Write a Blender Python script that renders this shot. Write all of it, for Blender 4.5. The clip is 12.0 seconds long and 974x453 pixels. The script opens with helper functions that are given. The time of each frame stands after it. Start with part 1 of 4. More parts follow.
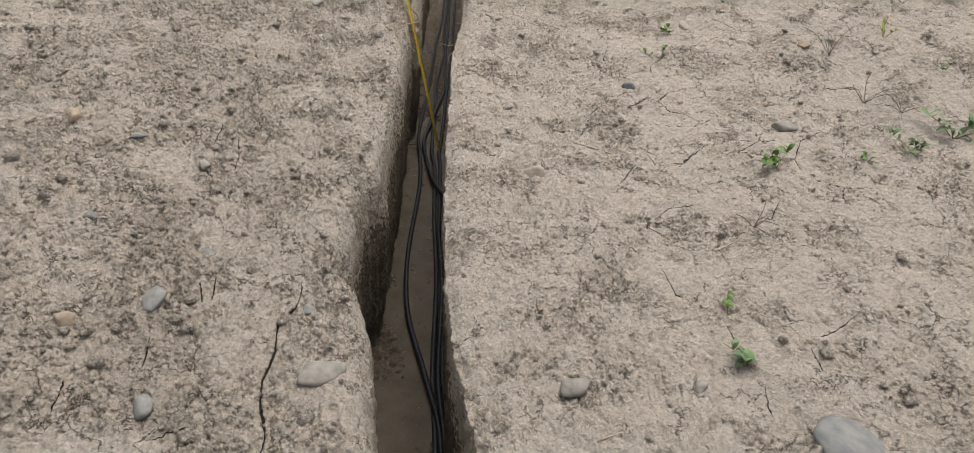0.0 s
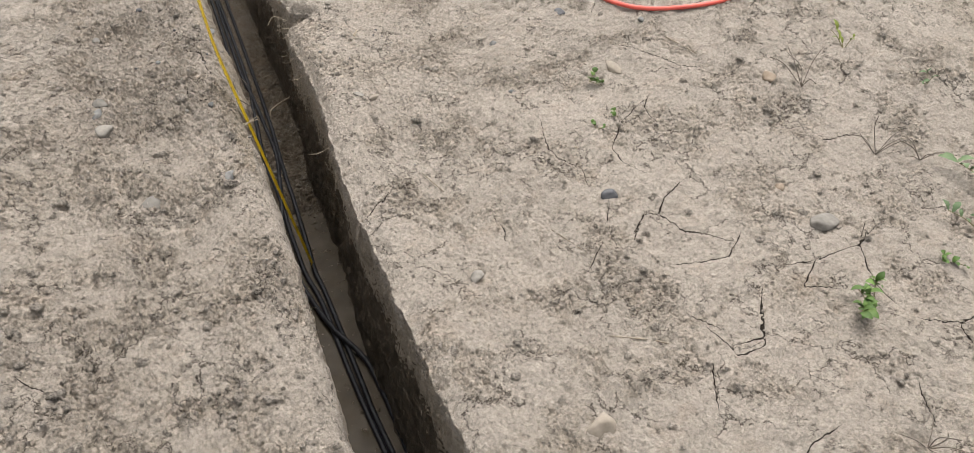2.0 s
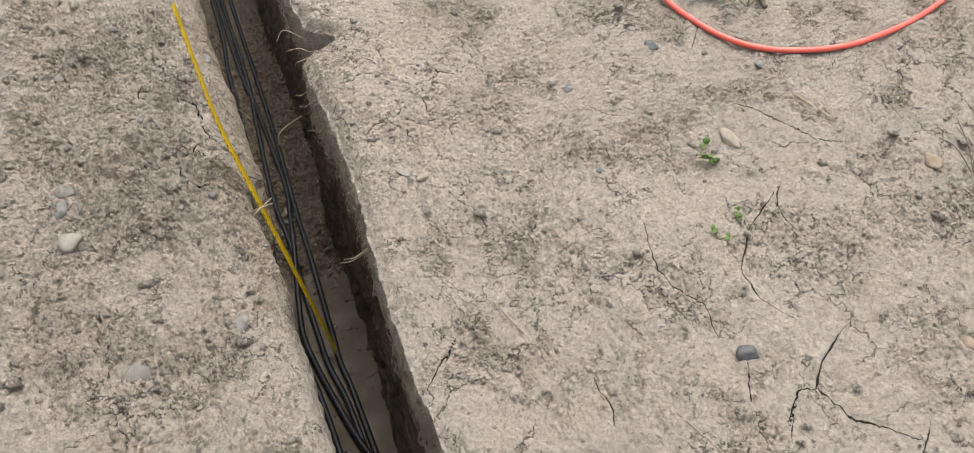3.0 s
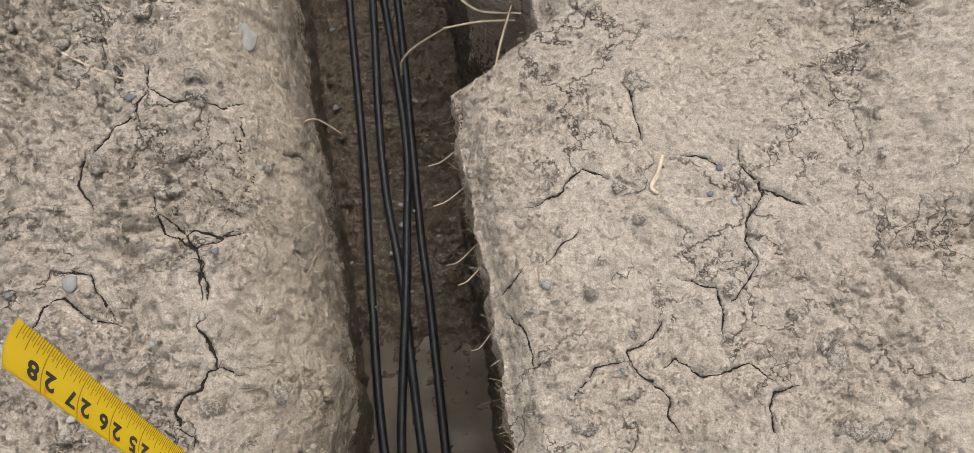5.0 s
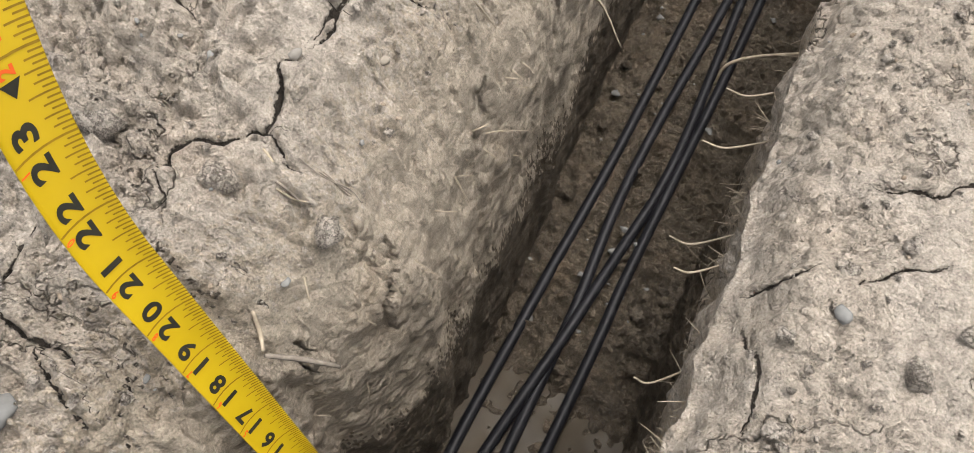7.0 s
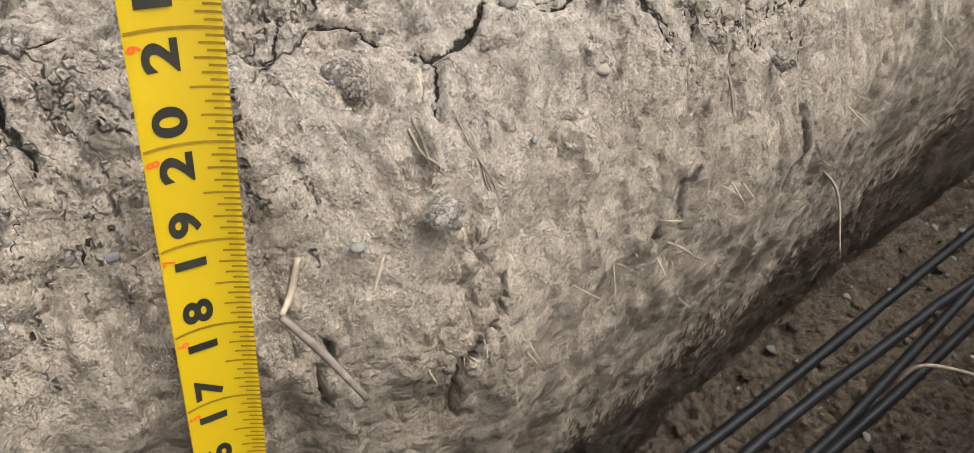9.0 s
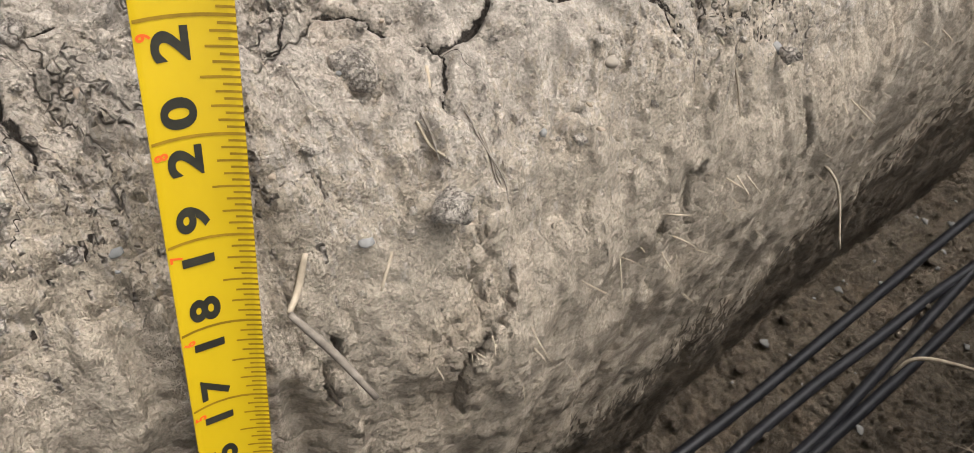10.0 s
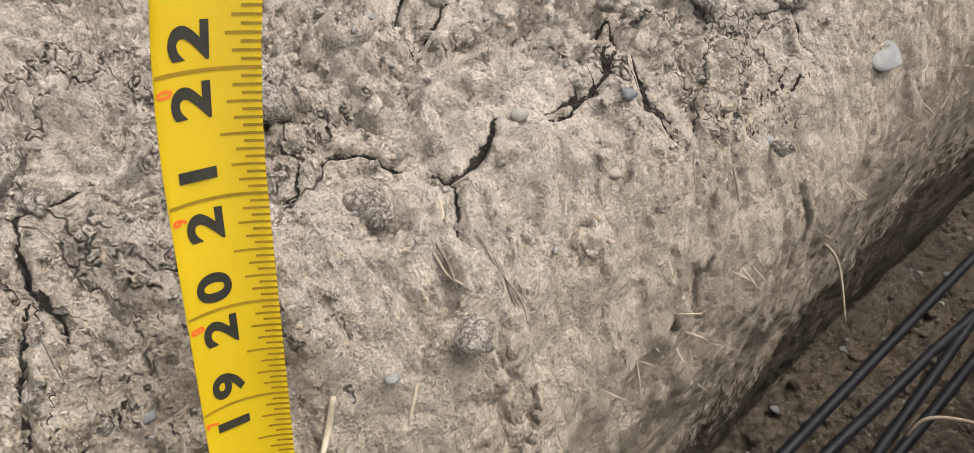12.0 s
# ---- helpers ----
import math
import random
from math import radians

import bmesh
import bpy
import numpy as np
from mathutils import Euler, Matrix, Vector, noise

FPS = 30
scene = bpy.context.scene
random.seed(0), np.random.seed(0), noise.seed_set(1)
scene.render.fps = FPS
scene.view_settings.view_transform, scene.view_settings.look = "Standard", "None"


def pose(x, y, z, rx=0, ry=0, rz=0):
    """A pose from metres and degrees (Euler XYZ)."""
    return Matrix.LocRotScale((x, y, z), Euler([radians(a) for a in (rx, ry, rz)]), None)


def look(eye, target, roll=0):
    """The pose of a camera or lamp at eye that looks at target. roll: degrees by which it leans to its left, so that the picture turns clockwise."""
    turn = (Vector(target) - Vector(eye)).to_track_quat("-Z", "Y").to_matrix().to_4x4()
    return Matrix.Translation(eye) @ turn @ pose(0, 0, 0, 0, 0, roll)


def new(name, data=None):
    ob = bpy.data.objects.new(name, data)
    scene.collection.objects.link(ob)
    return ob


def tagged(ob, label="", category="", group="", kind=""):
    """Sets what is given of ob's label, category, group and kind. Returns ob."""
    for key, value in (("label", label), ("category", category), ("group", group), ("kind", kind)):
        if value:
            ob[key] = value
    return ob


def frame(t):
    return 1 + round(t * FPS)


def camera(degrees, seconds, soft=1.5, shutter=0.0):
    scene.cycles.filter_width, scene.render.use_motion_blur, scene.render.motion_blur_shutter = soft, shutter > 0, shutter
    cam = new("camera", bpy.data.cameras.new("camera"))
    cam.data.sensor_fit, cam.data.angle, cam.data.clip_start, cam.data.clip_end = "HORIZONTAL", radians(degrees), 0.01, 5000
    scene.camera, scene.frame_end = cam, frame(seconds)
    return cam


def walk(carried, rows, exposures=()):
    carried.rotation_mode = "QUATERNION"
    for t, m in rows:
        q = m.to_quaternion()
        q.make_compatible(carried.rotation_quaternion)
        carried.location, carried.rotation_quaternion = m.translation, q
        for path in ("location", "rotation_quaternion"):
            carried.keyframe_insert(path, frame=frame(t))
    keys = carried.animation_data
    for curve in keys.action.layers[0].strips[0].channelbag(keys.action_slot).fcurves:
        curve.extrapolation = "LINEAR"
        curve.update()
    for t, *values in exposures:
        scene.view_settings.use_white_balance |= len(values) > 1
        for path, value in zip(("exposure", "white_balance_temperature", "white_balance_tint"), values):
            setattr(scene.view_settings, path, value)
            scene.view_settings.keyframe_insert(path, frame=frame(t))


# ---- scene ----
cam = camera(62.8, 12.0, soft=0.7)
PATH = [
    (0, (0.073, -2.235, 0.702), (0.146, -0.551, -0.375), 3.1),
    (0.5, (-0.05, -2.195, 0.792), (0.197, -0.501, -0.242), 2.2),
    (1, (-0.134, -1.972, 0.793), (0.23, -0.321, -0.277), 1.5),
    (1.5, (-0.206, -1.691, 0.795), (0.329, -0.148, -0.359), 2.4),
    (2, (-0.174, -1.447, 0.805), (0.446, -0.015, -0.445), 2.1),
    (2.5, (-0.118, -1.203, 0.835), (0.527, 0.127, -0.513), 2.6),
    (3, (-0.126, -0.934, 0.829), (0.47, 0.341, -0.592), 4.4),
    (3.5, (-0.024, -0.661, 0.796), (0.457, 0.589, -0.69), 6.0),
    (3.7, (0.003, -0.542, 0.761), (0.456, 0.711, -0.731), 10.0),
    (5.3, (0.037, 0.056, 0.501), (0.07, 0.583, -1.428), -4.7),
    (5.5, (0.028, 0.056, 0.456), (0.013, 0.606, -1.467), -9.7),
    (6, (0.05, 0.026, 0.38), (-0.055, 0.581, -1.539), -16.5),
    (6.5, (0.032, 0.018, 0.348), (-0.208, 0.606, -1.548), -17.5),
    (6.8, (0.027, 0.002, 0.312), (-0.266, 0.669, -1.551), -7.5),
    (7, (0.043, 0.003, 0.282), (-0.389, 0.803, -1.5), -2.4),
    (7.2, (0.041, 0.01, 0.271), (-0.528, 0.902, -1.426), 3.3),
    (7.5, (0.048, -0.012, 0.231), (-0.799, 0.966, -1.295), 13.3),
    (7.7, (0.057, -0.01, 0.204), (-0.873, 0.934, -1.295), 10.5),
    (9.3, (0.024, -0.005, 0.156), (-0.895, 1.012, -1.301), 11.4),
    (9.5, (0.021, -0.009, 0.156), (-0.891, 1.01, -1.304), 11.6),
    (10, (0.025, -0.008, 0.152), (-0.869, 1.02, -1.313), 12.2),
    (10.5, (0.03, -0.006, 0.151), (-0.885, 1.034, -1.293), 11.7),
    (11, (0.026, -0.008, 0.16), (-0.953, 1.054, -1.223), 10.2),
    (11.5, (0.014, -0.007, 0.172), (-1.001, 1.069, -1.174), 9.1),
    (12, (0.011, -0.009, 0.166), (-0.964, 1.104, -1.179), 8.2),
]
walk(cam, [(t, look(eye, target, roll)) for t, eye, target, roll in PATH], exposures=((0.0, 0.42), (2.0, 0.64), (3.7, 0.72), (5.3, 0.78), (6.5, 0.84), (7.0, 1.02), (12.0, 1.06)))

# ---- light ----
world = bpy.data.worlds.new("overcast_sky")
scene.world = world
world.use_nodes = True
wn = world.node_tree
sky = wn.nodes.new("ShaderNodeTexSky")
sky.sky_type = "NISHITA"
sky.sun_disc = False
SUN_EL, SUN_AZ = 72.0, 35.0
sky.sun_elevation, sky.sun_rotation = radians(SUN_EL), radians(SUN_AZ)
sky.dust_density, sky.air_density = 6.0, 1.6
hsv = wn.nodes.new("ShaderNodeHueSaturation")
hsv.inputs["Saturation"].default_value = 0.25
wn.links.new(sky.outputs[0], hsv.inputs["Color"])
wn.links.new(hsv.outputs[0], wn.nodes["Background"].inputs[0])
wn.nodes["Background"].inputs[1].default_value = 0.15
sun = new("sun", bpy.data.lights.new("sun", "SUN"))
sun.data.energy, sun.data.angle, sun.data.color = 1.5, radians(50), (1.0, 0.965, 0.92)
sa, se = radians(SUN_AZ), radians(SUN_EL)
sun.matrix_world = look((math.sin(sa) * math.cos(se) * 30, math.cos(sa) * math.cos(se) * 30, math.sin(se) * 30), (0, 0, 0))


# ---- materials ----
def material(name, rough=0.9, spec=0.3):
    m = bpy.data.materials.new(name)
    m.use_nodes = True
    b = m.node_tree.nodes["Principled BSDF"]
    b.inputs["Roughness"].default_value = rough
    b.inputs["Specular IOR Level"].default_value = spec
    return m, m.node_tree, b


def node(nt, kind, **values):
    n = nt.nodes.new(kind)
    for k, v in values.items():
        n.inputs[k.replace("_", " ")].default_value = v
    return n


def noise_tex(nt, vec, scale, detail=4.0, rough=0.6):
    n = node(nt, "ShaderNodeTexNoise", Scale=scale, Detail=detail, Roughness=rough)
    nt.links.new(vec, n.inputs["Vector"])
    return n.outputs["Fac"]


def ramp(nt, fac, stops):
    r = nt.nodes.new("ShaderNodeValToRGB")
    e = r.color_ramp.elements
    while len(e) < len(stops):
        e.new(0.5)
    for el, (p, c) in zip(e, stops):
        el.position, el.color = p, (*c, 1.0) if len(c) == 3 else c
    nt.links.new(fac, r.inputs[0])
    return r.outputs[0]


def mixed(nt, fac, a, b, mode="MIX"):
    m = nt.nodes.new("ShaderNodeMix")
    m.data_type, m.blend_type = "RGBA", mode
    for s, v in ((m.inputs[0], fac), (m.inputs[6], a), (m.inputs[7], b)):
        if isinstance(v, (int, float)):
            s.default_value = v
        elif isinstance(v, tuple):
            s.default_value = (*v, 1.0)
        else:
            nt.links.new(v, s)
    return m.outputs[2]


def bump(nt, b, height, strength, dist, prev=None):
    n = nt.nodes.new("ShaderNodeBump")
    n.inputs["Strength"].default_value, n.inputs["Distance"].default_value = strength, dist
    nt.links.new(height, n.inputs["Height"])
    if prev is not None:
        nt.links.new(prev, n.inputs["Normal"])
    nt.links.new(n.outputs[0], b.inputs["Normal"])
    return n.outputs[0]


def sums(nt, op, a, b2, c=None):
    m = nt.nodes.new("ShaderNodeMath")
    m.operation = op
    for socket, v in zip(m.inputs, (a, b2, c)):
        if isinstance(v, (int, float)):
            socket.default_value = v
        elif v is not None:
            nt.links.new(v, socket)
    return m.outputs[0]


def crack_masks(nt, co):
    """Masks to paint the shade deep in the drying cracks: the long ones by their lines, and a craze of thin ones."""
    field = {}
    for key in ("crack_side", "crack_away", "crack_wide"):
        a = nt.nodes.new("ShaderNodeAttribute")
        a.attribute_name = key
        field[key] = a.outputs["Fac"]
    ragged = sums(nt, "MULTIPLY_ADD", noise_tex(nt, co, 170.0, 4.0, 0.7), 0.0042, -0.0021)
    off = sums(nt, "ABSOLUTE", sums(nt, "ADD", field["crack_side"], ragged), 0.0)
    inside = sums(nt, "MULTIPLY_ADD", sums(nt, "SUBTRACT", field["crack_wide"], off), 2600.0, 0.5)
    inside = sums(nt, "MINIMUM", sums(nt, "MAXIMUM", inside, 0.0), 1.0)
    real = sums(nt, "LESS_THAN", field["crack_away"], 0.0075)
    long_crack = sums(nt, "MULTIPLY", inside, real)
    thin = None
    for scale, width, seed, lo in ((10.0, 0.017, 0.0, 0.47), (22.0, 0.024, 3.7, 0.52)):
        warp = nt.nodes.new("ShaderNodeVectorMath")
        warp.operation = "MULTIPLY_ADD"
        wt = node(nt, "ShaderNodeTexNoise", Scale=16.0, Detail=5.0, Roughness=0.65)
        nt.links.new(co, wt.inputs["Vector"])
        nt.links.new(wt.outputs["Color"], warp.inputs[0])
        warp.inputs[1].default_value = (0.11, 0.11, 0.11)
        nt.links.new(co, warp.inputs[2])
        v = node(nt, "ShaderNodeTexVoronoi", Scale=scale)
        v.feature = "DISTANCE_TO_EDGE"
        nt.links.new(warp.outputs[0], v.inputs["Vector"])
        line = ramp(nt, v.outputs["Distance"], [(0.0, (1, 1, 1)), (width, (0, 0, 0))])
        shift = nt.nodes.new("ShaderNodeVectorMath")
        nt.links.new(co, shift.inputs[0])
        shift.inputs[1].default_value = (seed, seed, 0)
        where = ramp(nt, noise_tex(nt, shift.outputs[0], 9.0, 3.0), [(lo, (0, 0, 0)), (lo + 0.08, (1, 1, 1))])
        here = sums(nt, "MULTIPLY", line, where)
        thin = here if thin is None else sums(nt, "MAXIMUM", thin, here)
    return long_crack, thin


def soil(name, dark, light, grain, rough=0.95, wet=False, spec=0.25):
    """Earth: broad blotches, crumbs, sand grains, and a fine craze of hairline cracks."""
    m, nt, b = material(name, rough, spec)
    co = nt.nodes.new("ShaderNodeTexCoord").outputs["Object"]
    broad = ramp(nt, noise_tex(nt, co, 5.0, 3.0), [(0.35, dark), (0.65, light)])
    mid = ramp(nt, noise_tex(nt, co, 42.0, 5.0, 0.65), [(0.33, tuple(c * 0.70 for c in dark)), (0.5, dark), (0.68, light)])
    col = mixed(nt, 0.55, broad, mid)
    warm = ramp(nt, noise_tex(nt, co, 17.0, 4.0), [(0.56, (0, 0, 0)), (0.68, (1, 1, 1))])
    col = mixed(nt, warm, col, mixed(nt, 0.42, col, (0.38, 0.23, 0.12)))
    pale = ramp(nt, noise_tex(nt, co, 9.0, 4.0), [(0.58, (0, 0, 0)), (0.74, (1, 1, 1))])
    col = mixed(nt, pale, col, mixed(nt, 0.42, col, (0.43, 0.405, 0.39)))
    speck = ramp(nt, noise_tex(nt, co, 330.0, 2.0), [(0.33, (1, 1, 1)), (0.42, (0, 0, 0))])
    col = mixed(nt, speck, col, mixed(nt, 0.6, col, (0.10, 0.085, 0.075)))
    grit = noise_tex(nt, co, 190.0, 4.0, 0.7)
    col = mixed(nt, 0.58, col, ramp(nt, grit, [(0.30, tuple(c * 0.68 for c in dark)), (0.46, dark), (0.70, tuple(min(1, c * 1.25) for c in light))]))
    cells = node(nt, "ShaderNodeTexVoronoi", Scale=230.0)
    nt.links.new(co, cells.inputs["Vector"])
    tint = ramp(nt, cells.outputs["Color"], [(0.15, (0.58, 0.56, 0.54)), (0.5, (1.0, 1.0, 1.0)), (0.9, (1.22, 1.21, 1.19))])
    col = mixed(nt, 0.72, col, mixed(nt, 1.0, col, tint, "MULTIPLY"))
    fine = noise_tex(nt, co, 900.0, 2.0)
    col = mixed(nt, 0.5, col, ramp(nt, fine, [(0.25, tuple(c * 0.6 for c in dark)), (0.75, tuple(min(1, c * 1.35) for c in light))]))
    crumbly = nt.nodes.new("ShaderNodeAttribute")
    crumbly.attribute_name = "crumbly"
    col = mixed(nt, crumbly.outputs["Fac"], col, mixed(nt, 1.0, col, (0.99, 0.97, 0.94), "MULTIPLY"))
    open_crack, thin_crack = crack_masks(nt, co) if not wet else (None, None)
    # shade in the crack depths is painted as near-black brown base colour
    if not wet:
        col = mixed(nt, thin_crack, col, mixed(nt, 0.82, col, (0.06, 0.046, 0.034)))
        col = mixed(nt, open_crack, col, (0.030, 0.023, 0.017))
    nt.links.new(col, b.inputs["Base Color"])
    h1 = noise_tex(nt, co, 75.0, 6.0, 0.72)
    n1 = bump(nt, b, h1, 1.0, 0.0055 * grain)
    n1 = bump(nt, b, noise_tex(nt, co, 300.0, 4.0, 0.7), 1.0, 0.0020 * grain, n1)
    warped = nt.nodes.new("ShaderNodeVectorMath")
    warped.operation = "MULTIPLY_ADD"
    wob = node(nt, "ShaderNodeTexNoise", Scale=120.0, Detail=3.0)
    nt.links.new(co, wob.inputs["Vector"])
    nt.links.new(wob.outputs["Color"], warped.inputs[0])
    warped.inputs[1].default_value = (0.008, 0.008, 0.008)
    nt.links.new(co, warped.inputs[2])
    lump = node(nt, "ShaderNodeTexVoronoi", Scale=115.0)
    nt.links.new(warped.outputs[0], lump.inputs["Vector"])
    grainy = nt.nodes.new("ShaderNodeMath")
    grainy.operation = "MULTIPLY"
    nt.links.new(ramp(nt, lump.outputs["Distance"], [(0.0, (1, 1, 1)), (0.75, (0, 0, 0))]), grainy.inputs[0])
    nt.links.new(sums(nt, "MAXIMUM", crumbly.outputs["Fac"], 0.25), grainy.inputs[1])
    n1 = bump(nt, b, grainy.outputs[0], 1.0, 0.006 * grain, n1)
    h2 = noise_tex(nt, co, 1300.0, 2.0, 0.7)
    n2 = bump(nt, b, h2, 1.0, 0.0004 * grain, n1)
    if not wet:
        deep = nt.nodes.new("ShaderNodeMath")
        deep.operation = "MAXIMUM"
        nt.links.new(open_crack, deep.inputs[0])
        nt.links.new(thin_crack, deep.inputs[1])
        flip = nt.nodes.new("ShaderNodeMath")
        flip.operation = "SUBTRACT"
        flip.inputs[0].default_value = 1.0
        nt.links.new(deep.outputs[0], flip.inputs[1])
        bump(nt, b, flip.outputs[0], 1.0, 0.004, n2)
    else:
        wetness = ramp(nt, noise_tex(nt, co, 11.0, 3.0), [(0.35, (0.55,) * 3), (0.7, (0.95,) * 3)])
        nt.links.new(wetness, b.inputs["Roughness"])
    return m


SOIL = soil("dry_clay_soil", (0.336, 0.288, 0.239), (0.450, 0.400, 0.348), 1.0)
WALL_SOIL = soil("cut_soil", (0.315, 0.264, 0.206), (0.425, 0.366, 0.298), 1.0, wet=True)
DAMP_FLOOR = soil("damp_floor_soil", (0.110, 0.086, 0.060), (0.185, 0.147, 0.106), 1.2, 0.75, True, 0.4)


def plain(name, a, b2, scale, rough, spec=0.4, depth=0.0008, detail=4.0):
    m, nt, b = material(name, rough, spec)
    co = nt.nodes.new("ShaderNodeTexCoord").outputs["Object"]
    rnd = nt.nodes.new("ShaderNodeObjectInfo").outputs["Random"]
    add = nt.nodes.new("ShaderNodeVectorMath")
    nt.links.new(co, add.inputs[0])
    nt.links.new(rnd, add.inputs[1])
    col = ramp(nt, noise_tex(nt, add.outputs[0], scale, detail), [(0.3, a), (0.7, b2)])
    tone = ramp(nt, rnd, [(0.0, (0.78, 0.78, 0.78)), (1.0, (1.12, 1.1, 1.08))])
    nt.links.new(mixed(nt, 1.0, col, tone, "MULTIPLY"), b.inputs["Base Color"])
    if depth:
        bump(nt, b, noise_tex(nt, add.outputs[0], scale * 2.2, 4.0, 0.65), 0.7, depth)
    return m


STONE = {
    "grey": plain("grey_stone", (0.115, 0.115, 0.113), (0.20, 0.195, 0.182), 90, 0.85),
    "pale": plain("pale_stone", (0.15, 0.138, 0.120), (0.25, 0.230, 0.202), 80, 0.88),
    "tan": plain("tan_stone", (0.21, 0.178, 0.140), (0.30, 0.260, 0.212), 80, 0.85),
    "brown": plain("brown_clod", (0.22, 0.170, 0.125), (0.32, 0.260, 0.200), 90, 0.95, 0.2, 0.002),
    "dark": plain("dark_stone", (0.055, 0.055, 0.06), (0.12, 0.12, 0.125), 110, 0.7),
    "slate": plain("slate_stone", (0.12, 0.125, 0.128), (0.22, 0.21, 0.19), 40, 0.85),
}
CABLE = plain("black_cable_sheath", (0.007, 0.007, 0.009), (0.015, 0.015, 0.018), 60, 0.5, 0.3, 0.0003)
CORD = plain("coral_cord_sheath", (0.72, 0.10, 0.075), (0.80, 0.15, 0.11), 30, 0.42, 0.5, 0.0002)
STRAW = plain("dry_root_fibre", (0.24, 0.195, 0.14), (0.40, 0.34, 0.26), 160, 0.85, 0.2, 0.0004)
BARK = plain("weathered_twig", (0.13, 0.108, 0.088), (0.25, 0.215, 0.178), 180, 0.9, 0.2, 0.0008)
LEAF = plain("weed_leaf", (0.055, 0.115, 0.02), (0.12, 0.19, 0.045), 60, 0.6, 0.35, 0.0004)
LEAF_PALE = plain("dusty_weed_leaf", (0.07, 0.115, 0.05), (0.13, 0.18, 0.09), 60, 0.7, 0.3, 0.0004)
LEAF_YELLOW = plain("yellow_green_leaf", (0.14, 0.19, 0.025), (0.24, 0.28, 0.05), 60, 0.6, 0.3, 0.0004)
STEM = plain("weed_stem", (0.12, 0.12, 0.05), (0.24, 0.20, 0.10), 90, 0.7, 0.3, 0.0003)
BLADE = plain("yellow_tape_enamel", (0.46, 0.315, 0.006), (0.51, 0.355, 0.009), 25, 0.38, 0.5, 0.0001)
INK = plain("black_tape_ink", (0.018, 0.018, 0.014), (0.035, 0.033, 0.022), 300, 0.5, 0.4, 0)
TICK_INK = plain("worn_tick_ink", (0.20, 0.12, 0.006), (0.30, 0.18, 0.01), 200, 0.5, 0.4, 0)
RED_INK = plain("red_tape_ink", (0.75, 0.10, 0.015), (0.85, 0.14, 0.02), 200, 0.5, 0.4, 0)
m_water, nt_w, b_w = material("muddy_water", 0.5, 0.2)
co_w = nt_w.nodes.new("ShaderNodeTexCoord").outputs["Object"]
nt_w.links.new(ramp(nt_w, noise_tex(nt_w, co_w, 18.0, 4.0), [(0.3, (0.050, 0.039, 0.026)), (0.7, (0.080, 0.062, 0.042))]), b_w.inputs["Base Color"])
nt_w.links.new(ramp(nt_w, noise_tex(nt_w, co_w, 30.0, 3.0), [(0.4, (0.45,) * 3), (0.7, (0.8,) * 3)]), b_w.inputs["Roughness"])

# ---- smooth random fields ----
_perm = np.random.RandomState(7).permutation(4096)
_grad = np.random.RandomState(8).uniform(0, 2 * np.pi, 4096)
_gx, _gy = np.cos(_grad), np.sin(_grad)


def perlin(x, y, seed=0):
    xi, yi = np.floor(x).astype(np.int64), np.floor(y).astype(np.int64)
    fx, fy = x - xi, y - yi
    u, v = fx * fx * fx * (fx * (fx * 6 - 15) + 10), fy * fy * fy * (fy * (fy * 6 - 15) + 10)

    def corner(i, j):
        h = _perm[(_perm[(xi + i + seed * 131) & 4095] + yi + j) & 4095]
        return _gx[h] * (fx - i) + _gy[h] * (fy - j)

    a, b = corner(0, 0), corner(0, 1)
    a = a + u * (corner(1, 0) - a)
    b = b + u * (corner(1, 1) - b)
    return a + v * (b - a)


def fbm(x, y, octaves, seed=0, gain=0.5):
    s, amp = 0.0, 1.0
    for o in range(octaves):
        s = s + amp * perlin(x * 2 ** o + 17.3 * o, y * 2 ** o - 9.1 * o, seed + o)
        amp *= gain
    return s


def step(a, b, x):
    t = np.clip((x - a) / (b - a), 0, 1)
    return t * t * (3 - 2 * t)


def crumble(x, y):
    """Where the surface is broken into crumbs (1) and where it is trodden flat (0)."""
    left = step(0.05, -0.3, x) * step(0.15, -0.35, y)
    close = step(0.55, 0.35, np.abs(x)) * step(-0.25, -0.05, y) * step(0.75, 0.6, y)
    n = fbm(x * 6.5, y * 6.5, 5, 50, 0.75)
    return np.clip(0.22 + 0.8 * step(-0.1, 0.55, n) + 0.5 * left * step(-0.6, 0.2, n) + 0.2 * close, 0, 1)


